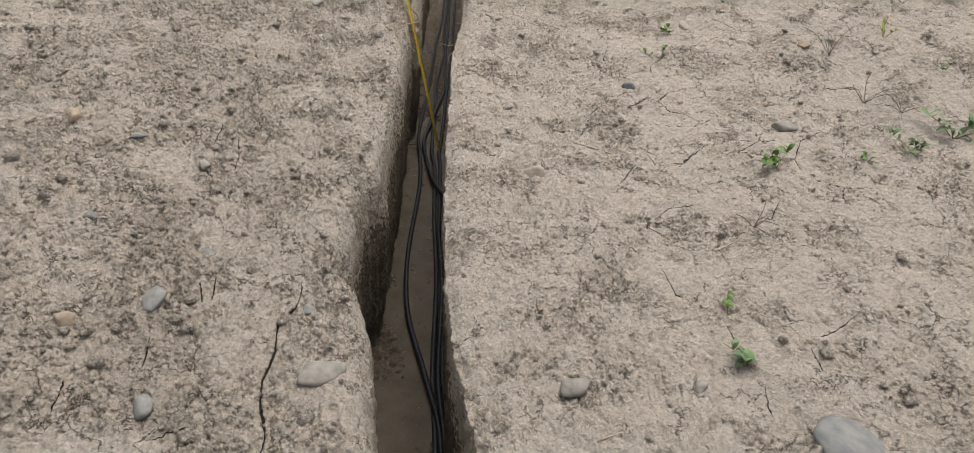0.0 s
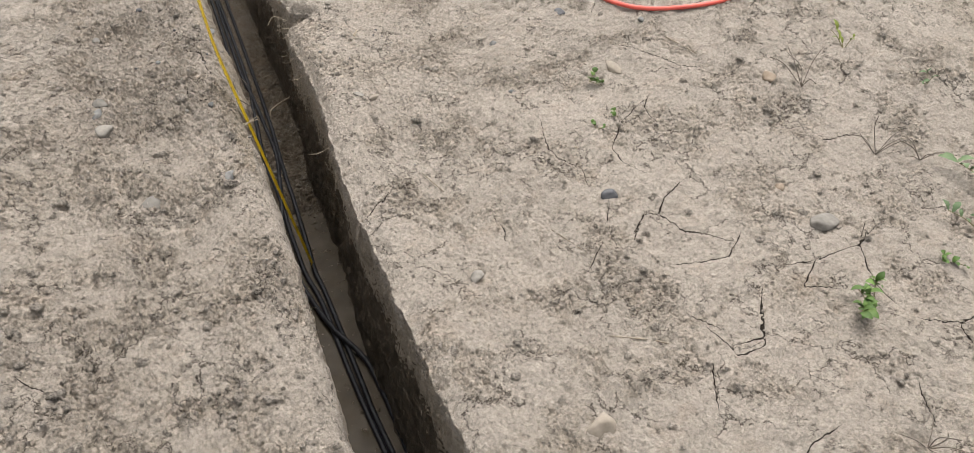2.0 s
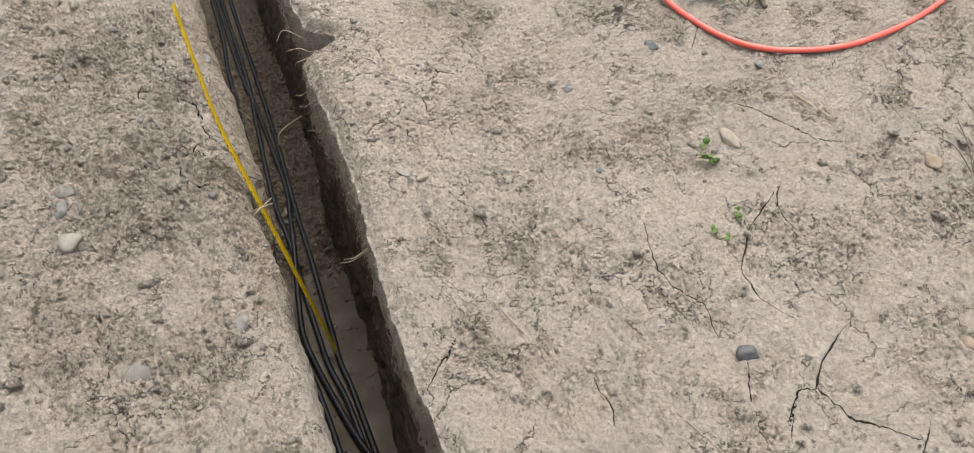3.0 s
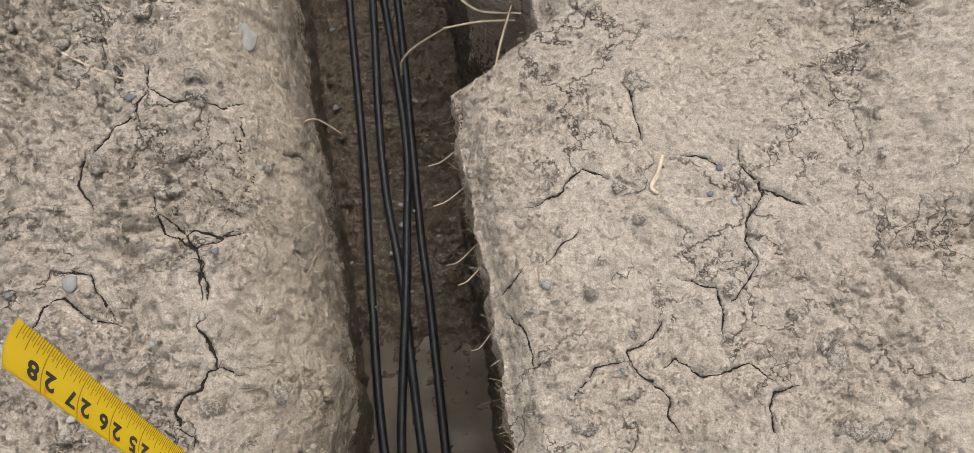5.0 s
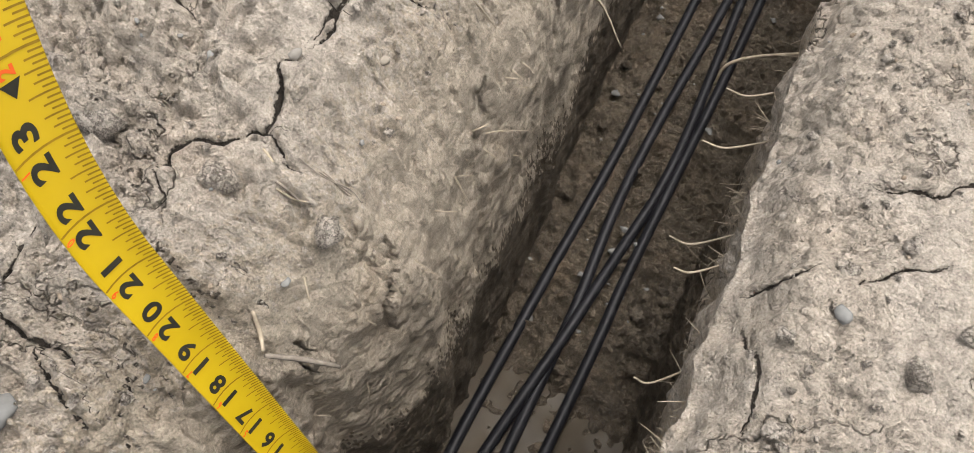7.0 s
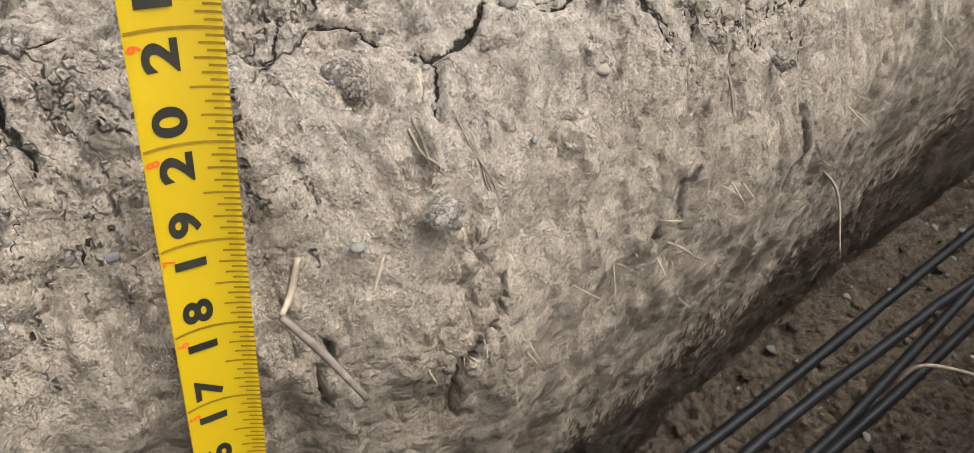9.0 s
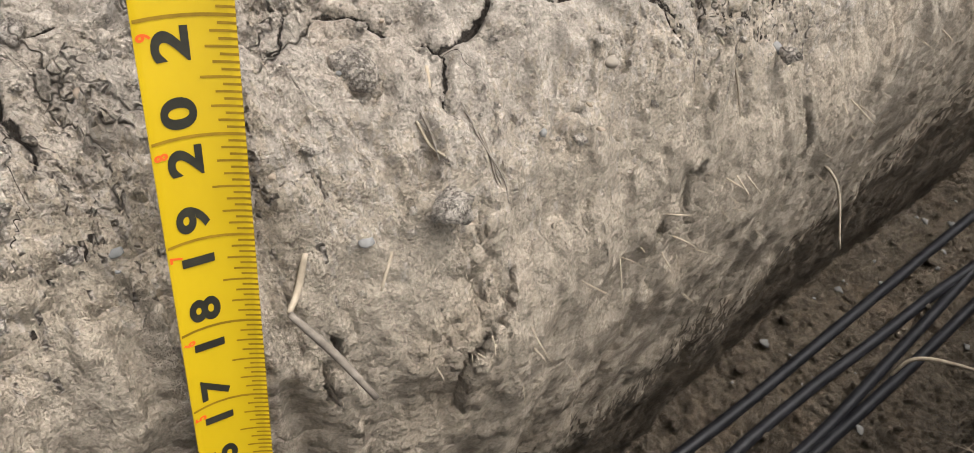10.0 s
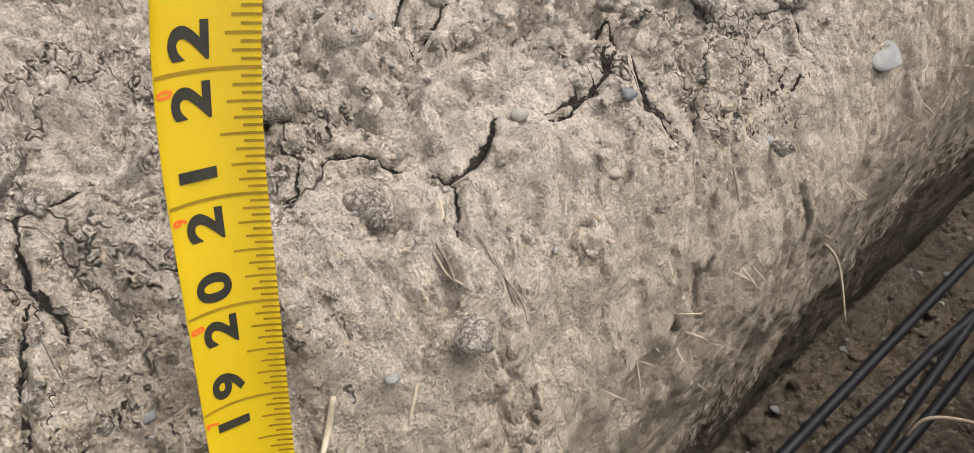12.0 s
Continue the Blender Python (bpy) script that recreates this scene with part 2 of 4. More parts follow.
def land(x, y):
    """Height of the dried ground beside the trench."""
    near = step(2.0, 1.5, np.abs(x)) * step(2.2, 1.7, np.abs(y))
    wx, wy = x + 0.02 * perlin(x * 9, y * 9, 40), y + 0.02 * perlin(x * 9, y * 9, 41)
    close = step(0.45, 0.25, np.abs(x)) * step(-0.2, 0.0, y) * step(0.7, 0.5, y)
    c = crumble(x, y)
    z = (1 - 0.7 * close) * (0.014 * fbm(x * 1.7, y * 1.7, 2, 1) + 0.010 * fbm(wx * 6, wy * 6, 2, 5))
    z = z + 0.06 * step(-0.26, -0.75, x) * step(0.5, -0.2, y) + 0.12 * step(0.35, 1.15, x) * step(-0.75, 0.15, y) * step(6.0, 2.5, x)
    m = step(-0.16, -0.02, y) * step(0.62, 0.45, y)
    z = z + m * np.where(x < 0, np.interp(x, [-0.3, -0.16, -0.125, -0.085, -0.07], [0.004, 0.016, 0.016, -0.016, -0.035]), 0.008 * step(0.4, 0.2, x))
    z = z - 0.04 * np.exp(-((x - 0.2) / 0.16) ** 2 - ((y + 0.38) / 0.3) ** 2)
    spoil = 1 + 0.25 * step(0.0, -0.25, x) * step(0.1, -0.3, y)
    c = c * spoil
    calm, calm_big = 1 + close * np.where(x < 0, 0.2, -0.6), 1 - 0.45 * close
    far = step(2.5, 1.9, np.abs(x)) * step(2.9, 2.1, np.abs(y))
    mounds = np.abs(fbm(wx * 15, wy * 15, 3, 9)) - 0.22
    z = z + far * calm_big * (0.006 + 0.010 * c) * mounds
    z = z + far * calm * (0.0012 + 0.0030 * c) * np.tanh(fbm(wx * 26, wy * 26, 4, 14, 0.6) * 4.0)
    z = z + calm * near * (0.75 + 0.25 * close) * ((0.0020 + 0.0062 * c) * np.tanh(fbm(wx * 60, wy * 60, 3, 21, 0.65) * 2.2) * 0.75 + (0.0012 + 0.0030 * c) * fbm(x * 170, y * 170, 2, 27, 0.6))
    q = 2.6 * fbm(wx * 13, wy * 13, 5, 33, 0.62) + 0.25 * c
    plates = np.floor(q) + step(0.40, 0.60, q - np.floor(q))
    z = z + far * near * (0.35 + 0.65 * np.where(x < 0, np.maximum(close, step(0.0, -0.2, x)), 0.2 * (1 - close))) * ((0.0022 + 0.0020 * c) * (plates - q) + 0.0014 * plates)
    return z


def at_land(x, y):
    return float(land(np.array([float(x)]), np.array([float(y)]))[0])


def surface(x, y):
    """Height of the ground with its worn trench edges."""
    lx, rx = float(left_lip(np.array([float(y)]))[0]), float(right_lip(np.array([float(y)]))[0])
    gap = lx - x if x < 0 else x - rx
    edge_drop = 0.012 * math.exp(-(gap / 0.010) ** 2) if x < 0 else (0.010 + 0.012 * float(step(-0.3, 0.0, np.array([float(y)]))[0])) * math.exp(-(gap / 0.013) ** 2)
    return at_land(x, y) - edge_drop - 0.004 * math.exp(-(gap / 0.03) ** 2)


def interp(y, *pairs):
    return np.interp(y, [p[0] for p in pairs], [p[1] for p in pairs])


def left_lip(y):
    base = interp(y, (-60, 0.02), (-1.9, 0.02), (-1.6, -0.03), (-1.37, -0.062), (-1.285, -0.085), (-1.255, -0.122), (-1.10, -0.118), (-0.98, -0.124),
                  (-0.90, -0.094), (-0.4, -0.090), (-0.1, -0.090), (-0.04, -0.098), (0.0, -0.101), (0.05, -0.100), (0.085, -0.084), (0.12, -0.075), (0.25, -0.080), (0.4, -0.092), (0.6, -0.100), (0.9, -0.095), (60, -0.095))
    return base + 0.006 * fbm(y * 6, y * 0 + 3.3, 3, 60) + 0.004 * fbm(y * 45, y * 0 + 1.3, 3, 61)


def right_lip(y):
    base = interp(y, (-60, 0.11), (-1.9, 0.11), (-1.6, 0.102), (-1.45, 0.075), (-1.3, 0.058), (-0.9, 0.046), (-0.3, 0.046), (0.0, 0.068), (0.12, 0.072), (0.25, 0.066),
                  (0.32, 0.064), (0.34, 0.095), (0.37, 0.142), (0.40, 0.140), (0.44, 0.094), (0.6, 0.090), (60, 0.09))
    return base + 0.005 * fbm(y * 7, y * 0 + 8.1, 3, 64) + 0.004 * fbm(y * 45, y * 0 + 5.7, 3, 65)


FLOOR = -0.447


def floor_height(x, y):
    lump = np.clip(0.35 - np.abs(fbm(x * 28, y * 28, 3, 70)), -0.4, 0.4)
    muddy = step(0.05, 0.25, perlin(x * 3.0, y * 4.2, 77) + 0.5 * step(0.12, 0.30, y) - 0.3 * step(0.1, -0.2, y) * step(-0.9, -0.5, y))
    return FLOOR - 0.004 + (0.006 + 0.022 * muddy) * lump + 0.005 * fbm(x * 70, y * 70, 3, 74) + 0.010 * (muddy - 0.4) + 0.004 * step(0.05, 0.4, y)


# ---- the ground, one sheet that dips into the trench ----
def spaced(*runs):
    out = [runs[0]]
    for end, size in zip(runs[1::2], runs[2::2]):
        n = max(1, int(round(abs(end - out[-1]) / size)))
        out += list(np.linspace(out[-1], end, n + 1)[1:])
    return np.array(out)


far_l = -np.geomspace(400, 2.0, 14)
xs_left = np.concatenate([far_l, spaced(-2.0, -0.95, 0.022, -0.40, 0.0043, -0.088, 0.00130)[1:]])
xs_right = np.concatenate([spaced(0.060, 0.36, 0.00132, 1.35, 0.0047, 2.0, 0.022), np.geomspace(2.0, 400, 14)[1:]])
ys = np.concatenate([-np.geomspace(400, 2.2, 12), spaced(-2.2, -1.72, 0.03, -0.10, 0.0043, 0.55, 0.00132, 1.25, 0.0048, 2.4, 0.03)[1:], np.geomspace(2.4, 400, 14)[1:]])
DEEP = 0.44
down = np.concatenate([np.linspace(0, 0.03, 14)[1:], np.linspace(0.03, DEEP, 84)[1:]])
nl, nr, nd = len(xs_left), len(xs_right), len(down)
NF = 46
NU, NV = nl + nd + NF + nd + nr, len(ys)
LX, RX = left_lip(ys), right_lip(ys)
X, Y, Z = np.zeros((NU, NV)), np.tile(ys, (NU, 1)), np.zeros((NU, NV))
fall = step(0.45, 0.0, np.abs(xs_left + 0.088))[:, None]
X[:nl] = xs_left[:, None] + fall * (LX + 0.088)[None, :]
fall = step(0.55, 0.0, np.abs(xs_right - 0.060))[:, None]
X[NU - nr:] = xs_right[:, None] + fall * (RX - 0.060)[None, :]
out_of_trench = np.r_[0:nl, NU - nr:NU]
Z[out_of_trench] = land(X[out_of_trench], Y[out_of_trench])
zl, zr = Z[nl - 1].copy(), Z[NU - nr].copy()
# worn edges lean towards the trench
for idx, lip in ((np.arange(nl), LX), (np.arange(NU - nr, NU), RX)):
    gap = np.abs(X[idx] - lip[None, :])
    Z[idx] -= (0.012 * np.exp(-(gap / 0.010) ** 2) if lip is LX else (0.010 + 0.012 * step(-0.3, 0.0, Y[idx])) * np.exp(-(gap / 0.013) ** 2)) + 0.004 * np.exp(-(gap / 0.03) ** 2)
zl, zr = Z[nl - 1].copy(), Z[NU - nr].copy()
d = down[:, None]
grit = 0.005 * fbm(Y[:nd] * 16, d * 9 + 0 * Y[:nd], 3, 80) + 0.0040 * fbm(Y[:nd] * 70, d * 34 + 0 * Y[:nd], 3, 84)
keep = step(0.0, 0.02, d)
X[nl:nl + nd] = LX[None, :] + interp(down, (0, 0), (0.01, 0.006), (0.03, 0.013), (0.08, 0.018), (0.2, 0.018), (0.33, 0.012), (0.44, 0.002))[:, None] + keep * grit
Z[nl:nl + nd] = zl[None, :] * (1 - d / DEEP) - d
grit = 0.006 * fbm(Y[:nd] * 16 + 40, d * 9 + 0 * Y[:nd], 3, 88) + 0.0055 * fbm(Y[:nd] * 70 + 9, d * 34 + 0 * Y[:nd], 3, 92)
rwall = slice(nl + nd + NF, nl + nd + NF + nd)
rx_wall = RX[None, :] + interp(down, (0, 0), (0.02, 0.001), (0.10, 0.005), (0.44, 0.008))[:, None] + keep * grit
X[rwall], Z[rwall] = rx_wall[::-1], (zr[None, :] * (1 - d / DEEP) - d)[::-1]
f0, f1 = nl + nd, nl + nd + NF
share = (np.arange(1, NF + 1) / (NF + 1))[:, None]
X[f0:f1] = X[f0 - 1][None, :] * (1 - share) + X[f1][None, :] * share
Z[f0:f1] = floor_height(X[f0:f1], Y[f0:f1])

crack_lines = []


def crack(width, *pts):
    """A drying crack through these places; width in millimetres."""
    crack_lines.append((width, pts))


crack(2.8, (-0.141, 0.073), (-0.139, 0.081), (-0.145, 0.085), (-0.153, 0.099), (-0.145, 0.107), (-0.134, 0.111), (-0.131, 0.122), (-0.125, 0.124), (-0.124, 0.130), (-0.128, 0.142), (-0.135, 0.155), (-0.127, 0.160))
crack(2.2, (-0.132, 0.173), (-0.133, 0.185), (-0.129, 0.199), (-0.138, 0.220), (-0.133, 0.224), (-0.119, 0.218), (-0.107, 0.226))
crack(1.4, (-0.138, 0.220), (-0.153, 0.236), (-0.168, 0.249))
crack(1.4, (-0.125, 0.124), (-0.120, 0.124), (-0.114, 0.120), (-0.108, 0.118))
crack(2.6, (-0.172, 0.013), (-0.169, 0.018), (-0.169, 0.024), (-0.171, 0.034), (-0.178, 0.045), (-0.175, 0.057))
crack(2.2, (-0.169, 0.018), (-0.159, 0.013), (-0.148, 0.013), (-0.138, 0.014), (-0.128, 0.012))
crack(2.4, (-0.144, 0.009), (-0.139, 0.004), (-0.129, 0.003), (-0.122, -0.002), (-0.117, -0.005), (-0.113, -0.005))
crack(1.8, (-0.119, 0.020), (-0.116, 0.016), (-0.115, 0.009), (-0.113, 0.005), (-0.111, 0.004))
crack(1.1, (-0.081, 0.080), (-0.080, 0.092))
crack(1.1, (-0.077, 0.082), (-0.073, 0.092))
crack(1.3, (-0.105, 0.244), (-0.096, 0.269), (-0.103, 0.279), (-0.106, 0.304))
crack(1.8, (-0.112, 0.005), (-0.110, 0.004), (-0.109, -0.005))
crack(2.2, (-0.103, -0.008), (-0.098, -0.007), (-0.095, -0.001), (-0.089, -0.001))
crack(2.2, (-0.085, 0.002), (-0.082, 0.010), (-0.080, 0.019))
crack(2.0, (-0.090, 0.012), (-0.091, 0.016), (-0.091, 0.023))
crack(2.4, (-0.166, 0.362), (-0.163, 0.343), (-0.171, 0.323), (-0.200, 0.307), (-0.218, 0.290), (-0.219, 0.273), (-0.204, 0.250))
crack(2.2, (-0.161, 0.340), (-0.145, 0.327), (-0.128, 0.328), (-0.112, 0.323), (-0.099, 0.332))
crack(1.6, (-0.101, 0.324), (-0.100, 0.304), (-0.105, 0.294), (-0.101, 0.278))
crack(2.0, (-0.164, 0.261), (-0.161, 0.244), (-0.154, 0.224), (-0.133, 0.210), (-0.101, 0.226))
crack(2.6, (-0.133, 0.210), (-0.132, 0.197), (-0.127, 0.184), (-0.128, 0.173))
crack(1.8, (-0.264, 0.154), (-0.256, 0.169), (-0.245, 0.173), (-0.243, 0.186), (-0.226, 0.188), (-0.209, 0.171), (-0.188, 0.164))
crack(1.8, (-0.232, 0.208), (-0.207, 0.202), (-0.201, 0.188), (-0.193, 0.168))
crack(1.5, (0.076, 0.152), (0.083, 0.155), (0.092, 0.163))
crack(1.5, (0.080, 0.136), (0.090, 0.117), (0.091, 0.095))
crack(1.8, (0.108, 0.210), (0.130, 0.217), (0.139, 0.227), (0.152, 0.236), (0.167, 0.223))
crack(1.5, (0.200, 0.306), (0.200, 0.280), (0.199, 0.251))
crack(2.2, (0.273, 0.235), (0.270, 0.219), (0.281, 0.205), (0.282, 0.195), (0.264, 0.177), (0.258, 0.162), (0.266, 0.146))
crack(2.4, (0.283, 0.199), (0.296, 0.193), (0.311, 0.183))
crack(1.5, (0.227, 0.234), (0.243, 0.230), (0.258, 0.221))
crack(2.0, (0.187, 0.113), (0.177, 0.102), (0.156, 0.094), (0.159, 0.083), (0.172, 0.071), (0.181, 0.059), (0.178, 0.047), (0.182, 0.036))
crack(1.5, (0.155, 0.089), (0.134, 0.087), (0.122, 0.077), (0.115, 0.071))
crack(1.7, (0.181, 0.080), (0.189, 0.086), (0.208, 0.071), (0.219, 0.070), (0.243, 0.076), (0.257, 0.060))
crack(2.2, (0.272, 0.054), (0.255, 0.053), (0.249, 0.044), (0.249, 0.026))
crack(1.8, (0.205, 0.142), (0.230, 0.130), (0.230, 0.112), (0.228, 0.094))
crack(1.4, (0.266, 0.146), (0.249, 0.127), (0.240, 0.121))
crack(1.2, (0.111, 0.164), (0.124, 0.177), (0.140, 0.186))
crack(2.4, (0.600, -0.524), (0.536, -0.559), (0.512, -0.585), (0.525, -0.637), (0.584, -0.690))
crack(1.8, (0.674, -0.274), (0.639, -0.314), (0.644, -0.353))
crack(1.8, (0.702, -0.086), (0.739, -0.143), (0.780, -0.215), (0.810, -0.234))
crack(2.0, (0.512, -0.585), (0.485, -0.581), (0.446, -0.613))
crack(1.6, (0.674, -0.274), (0.583, -0.329), (0.530, -0.389), (0.521, -0.446), (0.546, -0.488))
crack(1.6, (0.091, -0.379), (0.116, -0.347), (0.057, -0.406))
crack(1.5, (0.264, -0.461), (0.264, -0.510), (0.255, -0.534))
crack(1.4, (0.446, -0.255), (0.423, -0.339), (0.425, -0.376), (0.452, -0.421), (0.438, -0.472))
crack(1.6, (0.778, 0.133), (0.721, 0.064))
crack(1.4, (0.490, 0.028), (0.510, -0.015), (0.532, -0.031))
crack(1.4, (0.198, -0.085), (0.224, -0.123), (0.236, -0.169))
crack(1.5, (0.454, -0.520), (0.419, -0.575))
crack(2.2, (0.833, -0.742), (0.774, -0.770), (0.694, -0.774), (0.625, -0.764))
crack(1.8, (0.686, -0.771), (0.630, -0.812), (0.665, -0.837))
crack(1.8, (0.611, -0.677), (0.553, -0.722), (0.471, -0.706))
crack(2.2, (0.565, -0.796), (0.520, -0.850), (0.500, -0.881), (0.450, -0.878))
crack(1.5, (0.842, -0.462), (0.899, -0.467), (0.920, -0.511), (1.011, -0.520))
crack(1.4, (0.486, -0.580), (0.433, -0.636))
crack(1.4, (0.388, -0.618), (0.343, -0.659))
crack(1.5, (0.430, -0.803), (0.455, -0.843))
crack(2.0, (0.549, -0.817), (0.494, -0.895), (0.447, -0.898), (0.441, -0.831))
crack(2.6, (0.738, -0.938), (0.787, -0.959), (0.844, -0.959))
crack(2.0, (0.787, -0.959), (0.761, -1.015), (0.769, -1.033))
crack(1.8, (0.491, -1.045), (0.445, -1.052), (0.411, -1.073))
crack(1.8, (0.826, -0.725), (0.769, -0.773), (0.729, -0.857), (0.730, -0.910))
crack(1.6, (0.403, -1.077), (0.389, -1.114), (0.420, -1.145))
crack(1.6, (0.406, -0.894), (0.368, -0.964))
crack(1.8, (0.641, -1.026), (0.609, -1.085))
crack(1.8, (-0.344, -0.875), (-0.330, -0.935), (-0.325, -0.991))
crack(1.5, (-0.450, -0.627), (-0.417, -0.666))
crack(1.5, (-0.387, -0.785), (-0.384, -0.886), (-0.378, -0.910))
crack(3.4, (-0.149, -1.306), (-0.147, -1.363), (-0.165, -1.391), (-0.158, -1.453), (-0.164, -1.499), (-0.158, -1.542), (-0.142, -1.581), (-0.142, -1.622))
crack(1.8, (-0.291, -1.313), (-0.275, -1.362))
crack(2.2, (-0.319, -1.441), (-0.317, -1.482))
crack(2.0, (-0.391, -1.523), (-0.387, -1.574))
crack(1.6, (-0.275, -1.297), (-0.260, -1.368))
crack(1.8, (0.455, -1.379), (0.457, -1.418))
crack(1.8, (0.646, -1.350), (0.596, -1.386), (0.565, -1.401))
crack(1.6, (0.391, -1.240), (0.397, -1.303), (0.412, -1.317))
crack(2.0, (-0.271, -1.603), (-0.229, -1.583))
crack(1.6, (0.469, -1.500), (0.463, -1.543))
crack(1.5, (0.555, -1.426), (0.554, -1.475))


def wander(pts, size):
    p = np.array(pts, float)
    t = np.r_[0, np.cumsum(np.hypot(*np.diff(p, axis=0).T))]
    s = np.arange(0, t[-1], size)
    x, y = np.interp(s, t, p[:, 0]), np.interp(s, t, p[:, 1])
    k = 0.0022
    return x + k * fbm(s * 75, s * 0 + p[0, 0] * 50, 3, 100), y + k * fbm(s * 75, s * 0 + p[0, 1] * 50, 3, 105), s / max(t[-1], 1e-6)


FAR_OFF = 0.012
Side, Away, Wide = np.full((NU, NV), FAR_OFF), np.full((NU, NV), FAR_OFF), np.full((NU, NV), 0.001)


def trace(width, pts):
    """Notes for the surface round a crack how far it lies from it, and on which side."""
    cx, cy, along = wander(pts, 0.0015)
    if len(cx) < 3:
        return
    i0, i1 = (0, nl) if cx.mean() < 0 else (NU - nr, NU)
    j0, j1 = np.searchsorted(ys, (cy.min() - FAR_OFF, cy.max() + FAR_OFF))
    cols = X[i0:i1, (j0 + j1) // 2]
    a0, a1 = np.searchsorted(cols, (cx.min() - FAR_OFF - 0.02, cx.max() + FAR_OFF + 0.02))
    gx, gy = X[i0 + a0:i0 + a1, j0:j1], Y[i0 + a0:i0 + a1, j0:j1]
    best, side, part = np.full(gx.shape, 9.0), np.zeros(gx.shape), np.zeros(gx.shape)
    for k in range(len(cx) - 1):
        dx, dy = cx[k + 1] - cx[k], cy[k + 1] - cy[k]
        ll = dx * dx + dy * dy + 1e-12
        u = np.clip(((gx - cx[k]) * dx + (gy - cy[k]) * dy) / ll, 0, 1)
        ox, oy = gx - cx[k] - u * dx, gy - cy[k] - u * dy
        dist = np.hypot(ox, oy)
        hit = dist < best
        best[hit], side[hit], part[hit] = dist[hit], np.sign(dx * oy - dy * ox)[hit], along[k]
    old = Away[i0 + a0:i0 + a1, j0:j1]
    hit = best < old
    taper = np.minimum(1, 0.35 + 3.2 * np.minimum(part, 1 - part)) * (0.85 + 0.35 * np.sin(part * 23 + cx[0] * 70))
    old[hit] = best[hit]
    Side[i0 + a0:i0 + a1, j0:j1][hit] = (best * np.where(side < 0, -1, 1))[hit]
    Wide[i0 + a0:i0 + a1, j0:j1][hit] = ((0.00036 if -0.15 < cy.mean() < 0.5 else 0.00052) * width * taper)[hit]


def level(i0, i1):
    """Beside the cracks the crust lies flatter."""
    zz = Z[i0:i1]
    pad = np.pad(zz, 4, "edge")
    cs = np.pad(pad.cumsum(0).cumsum(1), ((1, 0), (1, 0)))
    mean = (cs[9:, 9:] - cs[:-9, 9:] - cs[9:, :-9] + cs[:-9, :-9]) / 81
    weight = np.zeros_like(zz)
    for width, pts in crack_lines:
        for x, y, _ in zip(*wander(pts, 0.004)):
            j0, j1 = np.searchsorted(ys, (y - 0.014, y + 0.014))
            if j1 <= j0:
                continue
            a0, a1 = np.searchsorted(X[i0:i1, (j0 + j1) // 2], (x - 0.014, x + 0.014))
            if a1 <= a0:
                continue
            near = np.exp(-(((X[i0 + a0:i0 + a1, j0:j1] - x) ** 2 + (ys[None, j0:j1] - y) ** 2) / 0.007 ** 2))
            weight[a0:a1, j0:j1] = np.maximum(weight[a0:a1, j0:j1], near)
    Z[i0:i1] = zz + (mean - zz) * weight * 0.85


level(0, nl)
level(NU - nr, NU)
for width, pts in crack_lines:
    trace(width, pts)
Z -= (0.002 + 2.2 * Wide) * np.exp(-(Away / (0.0009 + 0.8 * Wide)) ** 2)


def wall_split(width, *pts):
    """A crack down the left face of the trench through these (depth, y)."""
    ds, yy = [p[0] for p in pts], [p[1] for p in pts]
    for i in range(nd):
        if ds[0] <= down[i] <= ds[-1]:
            c = np.interp(down[i], ds, yy) + 0.004 * float(fbm(np.array([down[i] * 90]), np.array([yy[0] * 40]), 2, 108)[0])
            m = int(np.argmin(np.abs(ys - c)))
            half = 0.0005 * width
            Y[nl + i, m - 1:m + 2] = c + np.array([-0.8, 0, 0.8]) * half
            Y[nl + i, m - 2], Y[nl + i, m + 2] = c - half, c + half
            X[nl + i, m - 1:m + 2] -= 0.010
            Z[nl + i, m - 1:m + 2] -= 0.006


wall_split(3.2, (0.0, 0.1235), (0.014, 0.119), (0.019, 0.107), (0.035, 0.0995), (0.055, 0.0995))
wall_split(2.6, (0.010, 0.226), (0.016, 0.222), (0.030, 0.217))
wall_split(3.0, (0.036, 0.205), (0.046, 0.202))
wall_split(2.4, (0.014, 0.066), (0.028, 0.060), (0.044, 0.061))
wall_split(2.2, (0.008, 0.300), (0.030, 0.306), (0.05, 0.302))


